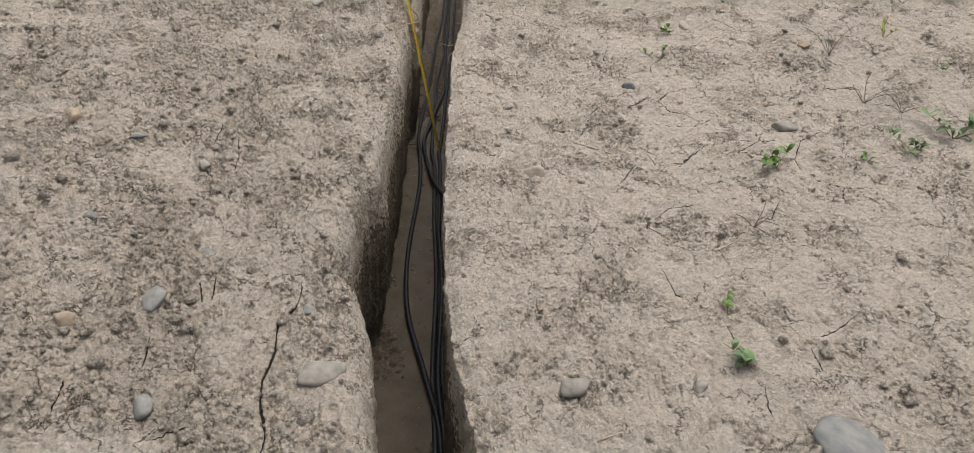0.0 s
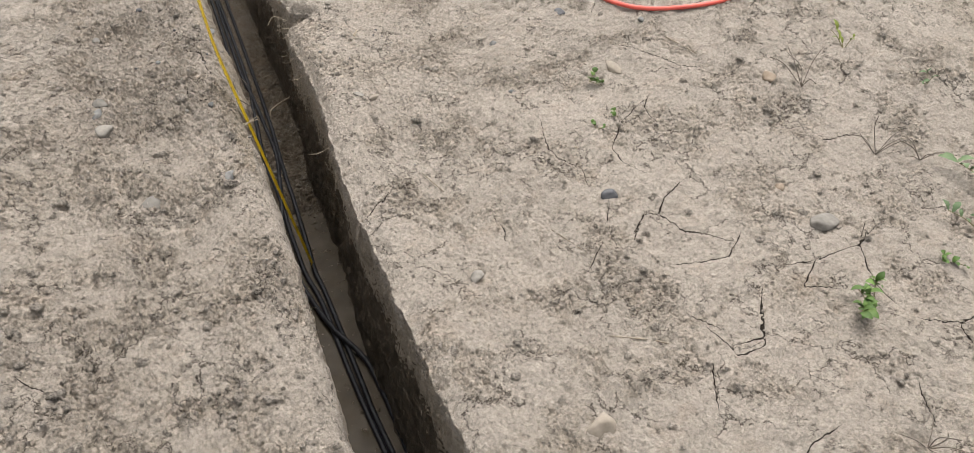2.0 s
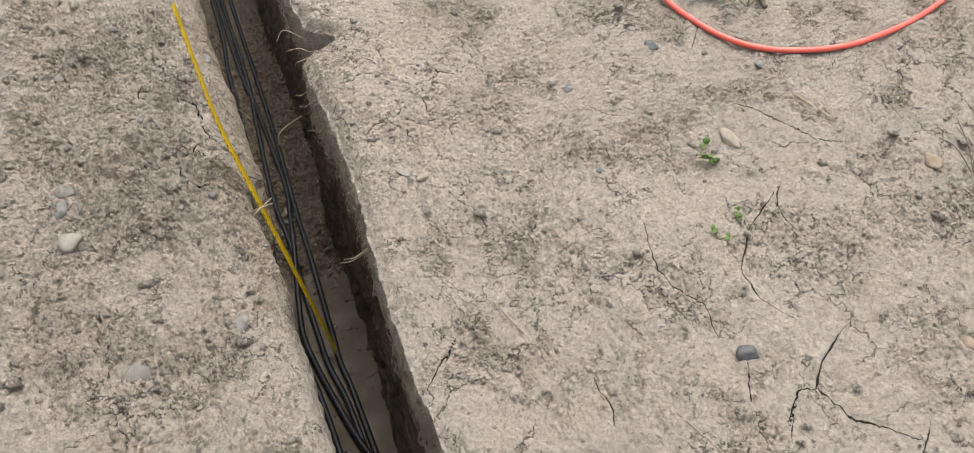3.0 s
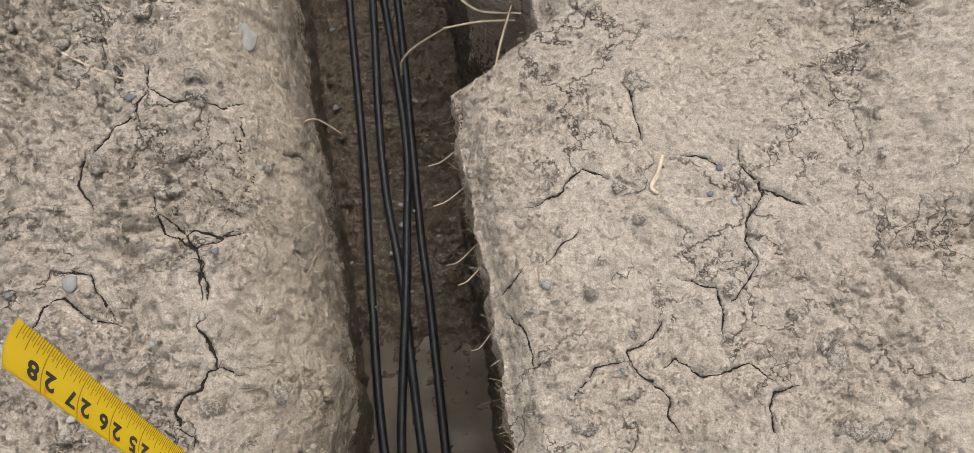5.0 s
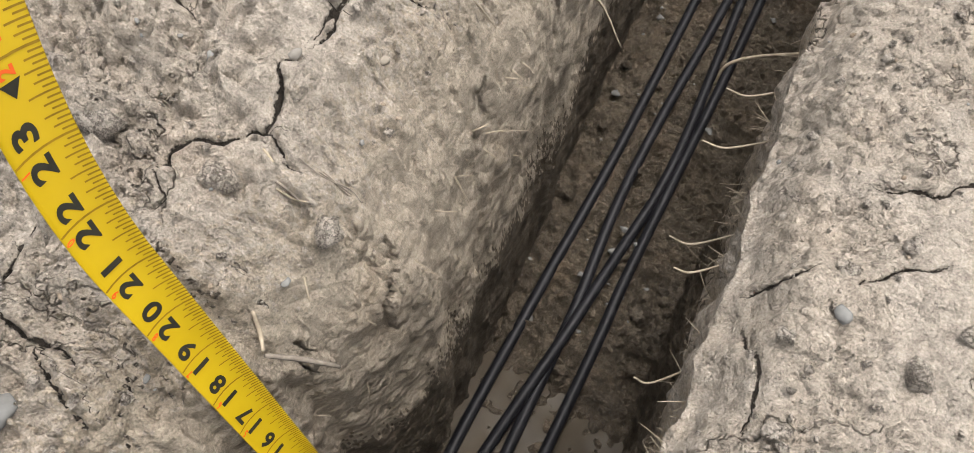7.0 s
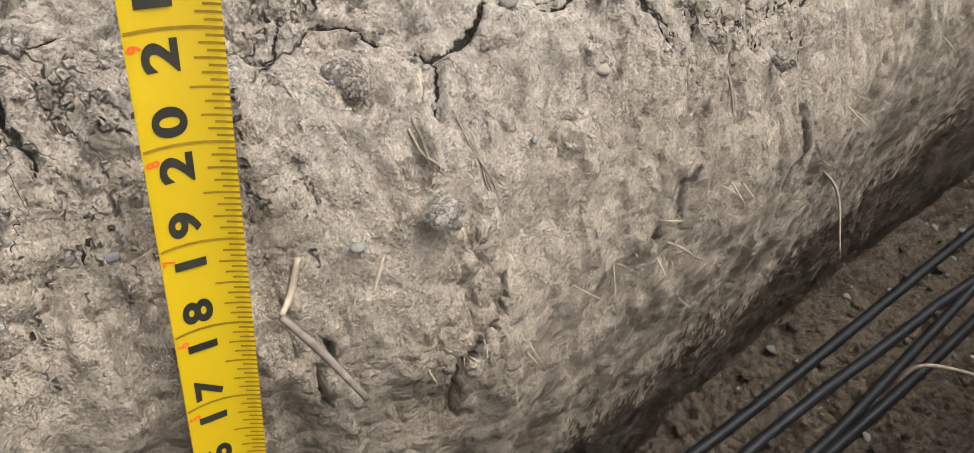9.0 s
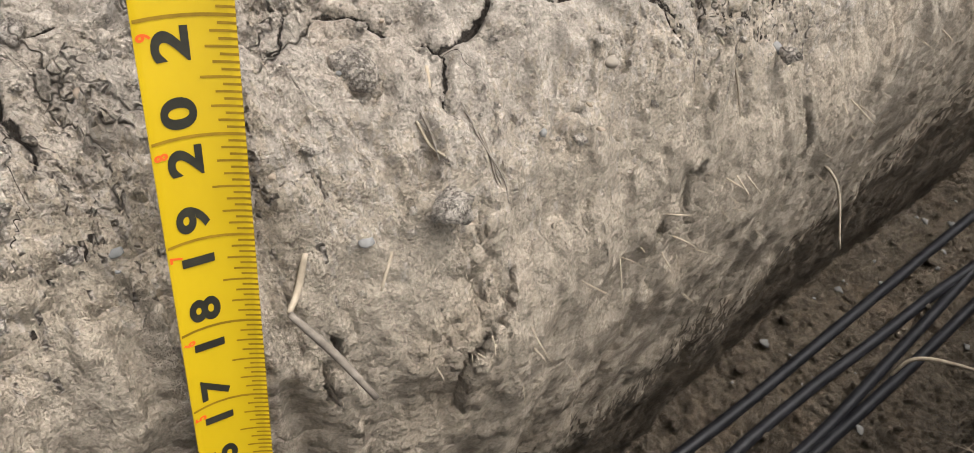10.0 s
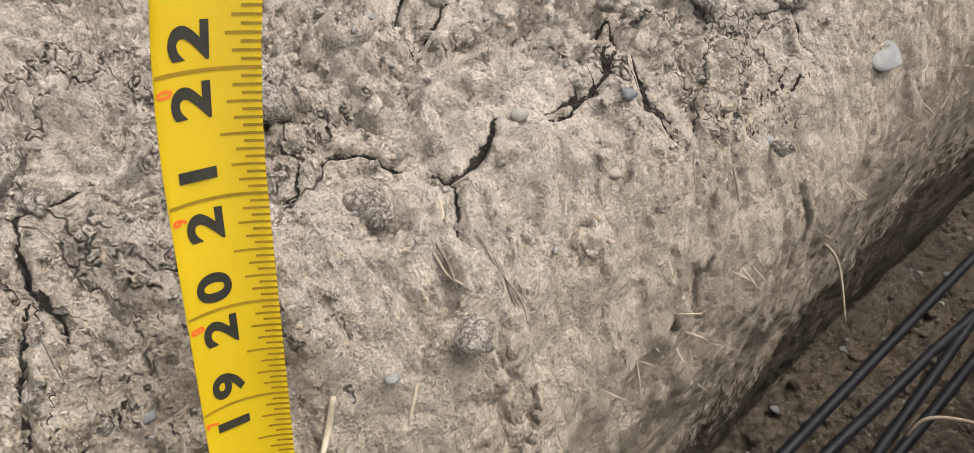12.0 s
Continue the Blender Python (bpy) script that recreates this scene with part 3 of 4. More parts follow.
def sheet(name, i0, i1, materials, pick=None):
    n, v = i1 - i0, NV
    me = bpy.data.meshes.new(name)
    co = np.stack([X[i0:i1], Y[i0:i1], Z[i0:i1]], -1).reshape(-1, 3).astype(np.float32)
    a = (np.arange(n - 1)[:, None] * v + np.arange(v - 1)[None, :]).ravel()
    quads = np.stack([a, a + v, a + v + 1, a + 1], -1).astype(np.int32)
    me.vertices.add(len(co))
    me.vertices.foreach_set("co", co.ravel())
    me.loops.add(quads.size)
    me.loops.foreach_set("vertex_index", quads.ravel())
    me.polygons.add(len(quads))
    me.polygons.foreach_set("loop_start", np.arange(0, quads.size, 4, dtype=np.int32))
    me.polygons.foreach_set("use_smooth", np.ones(len(quads), bool))
    for m in materials:
        me.materials.append(m)
    if pick is not None:
        me.polygons.foreach_set("material_index", pick.ravel().astype(np.int32))
    me.update(calc_edges=True)
    for name_of, field in (("crack_side", Side), ("crack_away", Away), ("crack_wide", Wide)):
        me.attributes.new(name_of, "FLOAT", "POINT").data.foreach_set("value", field[i0:i1].ravel().astype(np.float32))
    me.attributes.new("crumbly", "FLOAT", "POINT").data.foreach_set("value", crumble(X[i0:i1], Y[i0:i1]).ravel().astype(np.float32))
    return new(name, me)


# wall faces go with depth to cut soil, then to the darker floor soil
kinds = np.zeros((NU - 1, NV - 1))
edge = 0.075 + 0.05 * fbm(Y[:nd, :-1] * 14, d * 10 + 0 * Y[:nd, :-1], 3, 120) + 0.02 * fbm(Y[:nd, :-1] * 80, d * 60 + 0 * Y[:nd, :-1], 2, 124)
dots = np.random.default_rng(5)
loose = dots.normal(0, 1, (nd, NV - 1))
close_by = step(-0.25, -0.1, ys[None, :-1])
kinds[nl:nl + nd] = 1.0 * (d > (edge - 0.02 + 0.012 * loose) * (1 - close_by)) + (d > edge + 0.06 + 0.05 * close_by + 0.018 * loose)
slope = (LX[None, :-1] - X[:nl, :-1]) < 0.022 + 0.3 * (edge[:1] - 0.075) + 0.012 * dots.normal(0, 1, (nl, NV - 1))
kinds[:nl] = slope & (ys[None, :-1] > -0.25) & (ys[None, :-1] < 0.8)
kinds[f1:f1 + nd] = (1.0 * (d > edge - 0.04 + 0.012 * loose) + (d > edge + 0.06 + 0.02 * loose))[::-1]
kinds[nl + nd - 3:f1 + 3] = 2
ground = tagged(sheet("ground", 0, NU, [SOIL, WALL_SOIL, DAMP_FLOOR], kinds), "dry cracked tan clay soil with a narrow trench cut through it", "ground", kind="structure")


# ---- mesh helpers ----
def mesh_object(name, verts, faces, mat, parent=None, smooth=True):
    me = bpy.data.meshes.new(name)
    me.from_pydata([tuple(map(float, p)) for p in verts], [], faces)
    me.materials.append(mat)
    if smooth:
        me.polygons.foreach_set("use_smooth", [True] * len(me.polygons))
    ob = new(name, me)
    if parent is not None:
        ob.parent = parent
    return ob


def tube_mesh(pts, radii, sides=8):
    """Vertices and faces of a tube along points, closed at its ends."""
    p = [Vector(q) for q in pts]
    verts, faces = [], []
    side = Vector((0.31, 0.17, 0.93))
    for i, q in enumerate(p):
        way = (p[min(i + 1, len(p) - 1)] - p[max(i - 1, 0)]).normalized()
        side = side - way * side.dot(way)
        side = side.normalized() if side.length > 1e-6 else way.orthogonal().normalized()
        other = way.cross(side)
        r = radii[i] if hasattr(radii, "__len__") else radii
        for k in range(sides):
            a = 2 * math.pi * k / sides
            verts.append(q + (side * math.cos(a) + other * math.sin(a)) * r)
    for i in range(len(p) - 1):
        for k in range(sides):
            a, b = i * sides + k, i * sides + (k + 1) % sides
            faces.append((a, b, b + sides, a + sides))
    faces.append(tuple(range(sides - 1, -1, -1)))
    faces.append(tuple((len(p) - 1) * sides + k for k in range(sides)))
    return verts, faces


def curve_through(pts, per=8):
    """Catmull-Rom points."""
    p = [np.array(q, float) for q in pts]
    p = [2 * p[0] - p[1]] + p + [2 * p[-1] - p[-2]]
    out = []
    for a, b, c, e in zip(p, p[1:], p[2:], p[3:]):
        for k in range(per):
            t = k / per
            out.append(0.5 * (2 * b + (c - a) * t + (2 * a - 5 * b + 4 * c - e) * t * t + (3 * b - a - 3 * c + e) * t ** 3))
    out.append(p[-2])
    return out


# ---- muddy water in the trench ----
water_v, water_f = [], []
wy = np.linspace(-1.9, 1.6, 160)
for k, y in enumerate(wy):
    water_v += [(left_lip(np.array([y]))[0] - 0.016, y, FLOOR - 0.0045), (right_lip(np.array([y]))[0] + 0.012, y, FLOOR - 0.0045)]
    if k:
        water_f.append((2 * k - 2, 2 * k - 1, 2 * k + 1, 2 * k))
water = tagged(mesh_object("water", water_v, water_f, m_water), "shallow brown muddy puddle on the trench floor", "water", kind="structure")


# ---- cables in the trench ----
def cable(pts, lift):
    line = []
    for q in curve_through([(x, y, 0) for y, x in pts], 10):
        near_floor = float(floor_height(np.array([q[0]]), np.array([q[1]]))[0])
        line.append((q[0], q[1], max(FLOOR + 0.005, near_floor + 0.0055) + lift(q[1])))
    z = np.convolve(np.pad([q[2] for q in line], 6, "edge"), np.ones(13) / 13, "valid")
    line = [(q[0], q[1], c) for q, c in zip(line, z)]
    return tagged(mesh_object("cable", *tube_mesh(line, 0.0056, 12), CABLE), "thin black plastic-sheathed cable lying along the trench floor", "cable", "cables in the trench")


def hump(*spots):
    return lambda y: sum(h * math.exp(-((y - c) / w) ** 2) for c, w, h in spots)


cable([(2.6, -0.03), (1.29, -0.022), (0.95, -0.036), (0.65, -0.042), (0.45, -0.046), (0.28, -0.055), (0.12, -0.062), (0.02, -0.058), (-0.09, -0.046), (-0.23, -0.040),
       (-0.36, -0.043), (-0.60, -0.050), (-0.82, -0.034), (-1.04, 0.018), (-1.226, 0.055), (-1.6, 0.062), (-2.3, 0.08)], hump((-1.1, 0.15, 0.012)))
cable([(2.6, -0.01), (1.09, 0.006), (0.7, -0.008), (0.52, -0.019), (0.40, -0.022), (0.28, -0.016), (0.14, -0.017), (0.04, -0.016), (-0.04, -0.014), (-0.15, 0.0),
       (-0.40, 0.008), (-0.70, 0.026), (-1.0, 0.030), (-1.25, 0.046), (-1.6, 0.056), (-2.3, 0.075)], hump())
cable([(2.6, 0.0), (1.1, -0.008), (0.8, 0.004), (0.614, 0.010), (0.5, 0.013), (0.43, 0.010), (0.36, 0.001), (0.26, -0.012), (0.12, -0.035), (0.04, -0.043), (-0.04, -0.035), (-0.17, -0.013),
       (-0.25, 0.006), (-0.32, 0.036), (-0.38, 0.050), (-0.55, 0.058), (-0.75, 0.052), (-1.0, 0.050), (-1.3, 0.072), (-2.3, 0.09)], hump((0.24, 0.07, 0.011), (-0.26, 0.10, 0.012)))
cable([(2.6, 0.03), (1.0, 0.028), (0.73, 0.027), (0.595, 0.025), (0.457, 0.020), (0.33, 0.016), (0.25, 0.016), (0.05, 0.011), (-0.04, 0.008), (-0.12, 0.014),
       (-0.40, 0.022), (-0.49, 0.024), (-0.73, 0.040), (-1.02, 0.042), (-1.226, 0.062), (-1.6, 0.075), (-2.3, 0.1)], hump((-0.6, 0.1, 0.006)))

# ---- coral cord lying on the ground ----
cord_pts = [(1.35, 1.1), (1.02, 0.85), (0.83, 0.56), (0.775, 0.38), (0.750, 0.25), (0.748, 0.165), (0.762, 0.09), (0.795, 0.02), (0.85, -0.035), (0.94, -0.068), (1.06, -0.06),
            (1.20, -0.02), (1.40, 0.05), (1.55, 0.06), (1.66, -0.02), (1.74, -0.16), (1.92, -0.36), (2.2, -0.6)]
cord_line = [(q[0], q[1], at_land(q[0], q[1]) + 0.006) for q in curve_through([(x, y, 0) for x, y in cord_pts], 14)]
cz = np.convolve(np.pad([q[2] for q in cord_line], 12, "edge"), np.ones(25) / 25, "valid")
tagged(mesh_object("extension_cord", *tube_mesh([(q[0], q[1], c) for q, c in zip(cord_line, cz)], 0.0052, 10), CORD), "coral-red rubber cord in a loose curve on dry soil", "cord")


# ---- yellow tape blade standing in the trench ----
TAPE = Vector((-0.0933, 0.0470, 0.0360))
ALONG = Vector((-0.2185, 0.1200, 1.0)).normalized()
ACROSS = Vector((-0.0045, -0.0178, 0.0))
ACROSS = (ACROSS - ALONG * ACROSS.dot(ALONG)).normalized()
FACE = ALONG.cross(ACROSS).normalized()
if FACE.x < 0:
    FACE = -FACE
WIDE, SAG, INCH = 0.0188, 0.0022, 0.0254


def on_blade(s, b, proud=0.0):
    """A place on the blade: s inches up, b from 0 at the ticked edge to 1 at the other."""
    w, up = 2 * b - 1, max(0.0, s - 21)
    bow = up * up if up < 3 else 6 * up - 9
    return Vector((0.0004, 0.0010, 0)) * bow + TAPE + ALONG * ((s - 20) * INCH) + ACROSS * (b * WIDE) - FACE * (SAG * (1 - w * w) - proud)


tape = tagged(new("tape_measure"), "yellow steel tape measure blade with black numbers standing in trench", "tape measure")
S0, S1 = 20 - (TAPE.z - FLOOR + 0.004) / (ALONG.z * INCH), 28.9
NB, NS = 12, 60
bv, bf = [], []
for layer, proud in ((0, 0.0), (1, -0.0004)):
    for i in range(NS + 1):
        for k in range(NB + 1):
            bv.append(on_blade(S0 + (S1 - S0) * i / NS, k / NB, proud))
n1 = (NS + 1) * (NB + 1)
for i in range(NS):
    for k in range(NB):
        a = i * (NB + 1) + k
        bf += [(a, a + 1, a + NB + 2, a + NB + 1), (n1 + a, n1 + a + NB + 1, n1 + a + NB + 2, n1 + a + 1)]
    for k in (0, NB):
        a = i * (NB + 1) + k
        bf.append((a, a + NB + 1, n1 + a + NB + 1, n1 + a))
mesh_object("blade", bv, bf, BLADE, tape)


def strips(name, items, mat, label):
    """Printed strokes: each from (s, b) to (s, b) with a thickness in inches."""
    v, fc = [], []
    for s, b0, b1, th in items:
        n = 6
        base = len(v)
        for k in range(n + 1):
            b = b0 + (b1 - b0) * k / n
            v += [on_blade(s - th / 2, b, 0.00012), on_blade(s + th / 2, b, 0.00012)]
        for k in range(n):
            a = base + 2 * k
            fc.append((a, a + 1, a + 3, a + 2))
    ob = mesh_object(name, v, fc, mat, tape)
    ob["label"] = label
    return ob


ticks, inch_lines = [], []
for q in range(int(1.5 * 16), int(28.85 * 16)):
    size = 0.19
    if q % 16 == 0:
        inch_lines.append((q / 16, 0.0, 0.98, 0.028))
        continue
    size = 0.40 if q % 8 == 0 else 0.32 if q % 4 == 0 else 0.26 if q % 2 == 0 else 0.18
    ticks.append((q / 16, 0.0, size, 0.022))
strips("tick_scale", ticks, TICK_INK, "fine fraction ticks along one edge")
for item in inch_lines:
    strips("inch_line", [item], TICK_INK, "thin line across the blade")


def digit_shape(ch):
    cu = bpy.data.curves.new("digit", "FONT")
    cu.body, cu.size, cu.offset, cu.resolution_u = ch, 1.0, 0.034, 6
    ob = new("digit", cu)
    me = bpy.data.meshes.new_from_object(ob.evaluated_get(bpy.context.evaluated_depsgraph_get()))
    bpy.data.objects.remove(ob)
    co = np.array([v.co[:2] for v in me.vertices])
    faces = [tuple(p.vertices) for p in me.polygons]
    bpy.data.meshes.remove(me)
    lo, hi = co.min(0), co.max(0)
    co = (co - (lo + hi) / 2) / (hi[1] - lo[1])
    return co, faces


DIGITS = {c: digit_shape(c) for c in "0123456789"}


def printed(name, marks, mat):
    v, fc = [], []
    for ch, s, b, high, stretch in marks:
        co, faces = DIGITS[ch]
        base = len(v)
        for x, y in co:
            v.append(on_blade(s + x * high * stretch * WIDE / INCH, b + y * high, 0.00016))
        fc += [tuple(base + i for i in p) for p in faces]
    return mesh_object(name, v, fc, mat, tape, smooth=False)


for inch in range(2, 29):
    t1, t2 = str(inch).zfill(2)
    big = [(t2, inch + 0.215, 0.655, 0.38, 1.5)]
    if inch > 9:
        big.append((t1, inch - 0.215, 0.655, 0.38, 1.5))
    if inch % 12:
        printed("number", big, INK)["label"] = "bold black inch number"
    else:
        printed("number", [(t1, inch - 0.14, 0.52, 0.24, 1.0), (t2, inch + 0.14, 0.52, 0.24, 1.0)], RED_INK)["label"] = "small red number at the foot mark"
        dv = [on_blade(inch + a * 0.42, 0.52 + b * 0.36, 0.00014) for a, b in ((1, 0), (0.55, 0.42), (0.55, -0.42), (-1, 0), (-0.55, -0.42), (-0.55, 0.42))]
        mesh_object("foot_mark", dv, [(0, 1, 2), (3, 4, 5)], INK, tape, smooth=False)["label"] = "black diamond at a foot mark"
    if inch % 12:
        printed("small_number", [(str(inch % 12)[-1], inch - 0.13, 0.90, 0.15, 0.9)], RED_INK)["label"] = "small red inch number"


# ---- stones ----
def pebble_shape(r, seed, flat=0.6, sub=3, jag=0.3):
    bm = bmesh.new()
    bmesh.ops.create_icosphere(bm, subdivisions=sub, radius=1.0)
    rng = random.Random(seed)
    off = Vector((rng.uniform(-50, 50), rng.uniform(-50, 50), rng.uniform(-50, 50)))
    cuts = [(Vector((rng.gauss(0, 1), rng.gauss(0, 1), rng.gauss(0, 1))).normalized(), rng.uniform(0.45, 0.85)) for _ in range(9)]
    ex, ey = rng.uniform(0.8, 1.25), rng.uniform(0.75, 1.05)
    for v in bm.verts:
        p = v.co * (1 + jag * noise.noise(v.co * 1.3 + off) + 0.12 * noise.noise(v.co * 3.5 + off))
        for n, lim in cuts:
            over = p.dot(n) - lim
            if over > 0:
                p -= n * over * 0.85
        v.co = Vector((p.x * ex, p.y * ey, p.z * flat)) * r
    me = bpy.data.meshes.new("stone")
    bm.to_mesh(me)
    bm.free()
    me.polygons.foreach_set("use_smooth", [True] * len(me.polygons))
    return me


LABELS = {"grey": "grey weathered stone half sunk in dry soil", "pale": "pale dusty stone lying on dry soil", "tan": "rounded tan pebble on dry soil",
          "brown": "brown crumbly lump of earth on the ground", "dark": "dark grey stone chip bedded in soil", "slate": "flat blue-grey slab of stone bedded in soil"}
stone_count = 0


def stone(x, y, r, look_of):
    global stone_count
    stone_count += 1
    flat = {"slate": 0.32, "brown": 0.62, "dark": 0.5, "tan": 0.7}.get(look_of, 0.58)
    me = pebble_shape(r * 1.08, stone_count, flat, 3 if r > 0.006 else 2)
    me.materials.append(STONE[look_of])
    ob = tagged(new("stone", me), LABELS[look_of], "stone")
    rng = random.Random(stone_count + 500)
    ob.matrix_world = pose(x, y, surface(x, y) + r * flat * 0.02, rng.uniform(-15, 15), rng.uniform(-15, 15), rng.uniform(0, 360))


for x, y, r in ((-0.220, 0.197, 0.0050), (-0.096, 0.398, 0.0099), (-0.093, 0.079, 0.0023), (-0.112, 0.020, 0.0021), (0.108, 0.150, 0.0040), (0.259, 0.193, 0.0032), (0.151, 0.083, 0.0027), (-0.093, 0.281, 0.0045), (-0.214, 0.162, 0.0032), (-0.165, 0.147, 0.0039), (-0.333, -1.381, 0.0223), (-0.295, -1.551, 0.0158), (-0.492, -1.183, 0.0130), (-0.129, -1.368, 0.0099), (-0.303, -1.237, 0.0121), (-0.144, -0.262, 0.0168), (0.483, 0.072, 0.0114), (0.440, -0.134, 0.0081), (0.793, -0.034, 0.0106), (-0.142, -0.012, 0.0087), (-0.343, 0.029, 0.0154),):
    stone(x, y, r, "grey")
for x, y, r in ((-0.106, 0.187, 0.0035), (-0.140, 0.091, 0.0018), (0.121, 0.062, 0.0035), (0.230, 0.158, 0.0026), (0.212, -0.936, 0.0186), (0.659, -0.157, 0.0175), (0.172, -0.048, 0.0128),):
    stone(x, y, r, "tan")
for x, y, r in ((-0.336, 0.063, 0.0170), (-0.201, 0.095, 0.0032), (-0.171, 0.101, 0.0027), (0.113, 0.205, 0.0023), (0.268, 0.153, 0.0030), (-0.130, 0.160, 0.0033), (-0.220, 0.104, 0.0031), (-0.095, -1.487, 0.0231), (0.223, -1.510, 0.0193), (-0.378, -0.977, 0.0166), (0.757, -0.698, 0.0227), (0.385, -1.501, 0.0125), (0.177, -0.607, 0.0119), (-0.333, -0.052, 0.0202), (-0.266, -0.287, 0.0216), (0.836, 0.190, 0.0218), (0.142, -0.035, 0.0093), (-0.338, 0.369, 0.0135), (-0.185, -0.033, 0.0051), (-0.086, -0.119, 0.0041),):
    stone(x, y, r, "pale")
for x, y, r in ((-0.289, 0.149, 0.0054), (0.201, -1.332, 0.0109), (-0.641, -0.874, 0.0183), (-0.425, -1.433, 0.0203), (0.746, -0.600, 0.0145), (0.920, -0.327, 0.0171),):
    stone(x, y, r, "brown")
for x, y, r in ((-0.120, 0.207, 0.0032), (0.090, 0.061, 0.0020), (0.252, 0.219, 0.0036), (0.242, 0.201, 0.0034), (-0.173, 0.332, 0.0038), (-0.264, 0.197, 0.0039), (0.463, -0.511, 0.0215), (0.661, 0.104, 0.0160), (-0.241, 0.475, 0.0090),):
    stone(x, y, r, "dark")
for x, y, r in ((0.545, -1.605, 0.0513), (-0.511, -0.921, 0.0175),):
    stone(x, y, r, "slate")


# ---- loose crumbs of soil and fine gravel ----
def scatter(name, count, area, sizes, mat, seed, label, keep_out=True, power=2.5, sub=2):
    rng = random.Random(seed)
    base = []
    for k in range(6):
        me = pebble_shape(1.0, seed * 10 + k, 0.75, sub, 0.75)
        base.append((np.array([v.co for v in me.vertices]), [tuple(p.vertices) for p in me.polygons]))
        bpy.data.meshes.remove(me)
    pts = []
    while len(pts) < count:
        x, y = area(rng)
        if keep_out and float(left_lip(np.array([y]))[0]) - 0.004 < x < float(right_lip(np.array([y]))[0]) + 0.004:
            continue
        if keep_out and crumble(np.array([x]), np.array([y]))[0] < rng.random():
            continue
        pts.append((x, y))
    zz = land(np.array([p[0] for p in pts]), np.array([p[1] for p in pts])) if keep_out else floor_height(np.array([p[0] for p in pts]), np.array([p[1] for p in pts]))
    vs, fs, total = [], [], 0
    for (x, y), z in zip(pts, zz):
        r = sizes[0] + (sizes[1] - sizes[0]) * rng.random() ** power
        co, faces = base[rng.randrange(6)]
        a = rng.uniform(0, 6.28)
        c, s = math.cos(a), math.sin(a)
        q = co * (r * rng.uniform(0.8, 1.2), r, r * rng.uniform(0.7, 1.1))
        vs.append(np.stack([q[:, 0] * c - q[:, 1] * s + x, q[:, 0] * s + q[:, 1] * c + y, q[:, 2] + z + r * 0.05], -1))
        fs += [tuple(total + i for i in p) for p in faces]
        total += len(co)
    me = bpy.data.meshes.new(name)
    me.from_pydata(np.concatenate(vs).tolist(), [], fs)
    me.materials.append(mat)
    me.polygons.foreach_set("use_smooth", [True] * len(me.polygons))
    return tagged(new(name, me), label, "soil", kind="stuff")


scatter("soil_clods", 1700, lambda g: (g.uniform(-1.1, -0.05), g.uniform(-1.75, 0.9)), (0.003, 0.013), SOIL, 3, "loose crumbs of dry tan clay beside the trench", power=3.5)
scatter("soil_crumbs", 1500, lambda g: (g.uniform(0.05, 1.4), g.uniform(-1.75, 0.9)), (0.0022, 0.011), SOIL, 4, "small dry crumbs of clay on the ground", power=4)
scatter("fine_crumbs", 1800, lambda g: (g.uniform(-0.36, 0.36), g.uniform(-0.1, 0.5)), (0.0008, 0.0032), SOIL, 5, "fine sandy crumbs of soil", power=3)
scatter("soil_crumbs", 5000, lambda g: (g.uniform(-1.0, -0.06), g.uniform(-1.7, -0.14)), (0.0018, 0.0060), SOIL, 13, "small dry crumbs of clay on the ground", power=2.2, sub=1)
scatter("soil_crumbs", 4200, lambda g: (g.uniform(0.06, 1.3), g.uniform(-1.7, -0.1)), (0.0016, 0.0050), SOIL, 14, "small dry crumbs of clay on the ground", power=2.4, sub=1)
scatter("fine_gravel", 260, lambda g: (g.uniform(-0.4, 0.6), g.uniform(-0.5, 0.6)), (0.0008, 0.0026), STONE["grey"], 6, "scattered grit of small grey stones", power=2)
scatter("dark_grit", 200, lambda g: (g.uniform(-0.4, 0.6), g.uniform(-0.4, 0.6)), (0.0006, 0.0020), STONE["brown"], 7, "scattered specks of dark brown grit", power=2)
scatter("trench_rubble", 520, lambda g: (g.uniform(-0.08, 0.06), g.uniform(0.18, 1.0) if g.random() < 0.8 else g.uniform(-1.5, 0.1)), (0.002, 0.0085), DAMP_FLOOR, 8, "damp crumbs of earth on the trench floor", False, 2.5)
scatter("trench_gravel", 70, lambda g: (g.uniform(-0.08, 0.05), g.uniform(0.25, 1.0)), (0.002, 0.006), STONE["grey"], 9, "small stones among the damp crumbs", False, 2)


# ---- dry roots and straws ----
def fibre(pts, r, name="straw", mat=STRAW, label="dry pale straw lying on the soil", category="straw", rise=None, sides=6):
    line = curve_through([(x, y, z[0] if z else surface(x, y) + (rise if rise is not None else r * 0.8)) for x, y, *z in pts], 6)
    n = len(line)
    rr = [r * (0.55 + 0.45 * math.sin(math.pi * min(0.85, 0.15 + 0.85 * i / n))) for i in range(n)]
    return tagged(mesh_object(name, *tube_mesh(line, rr, sides), mat), label, category)


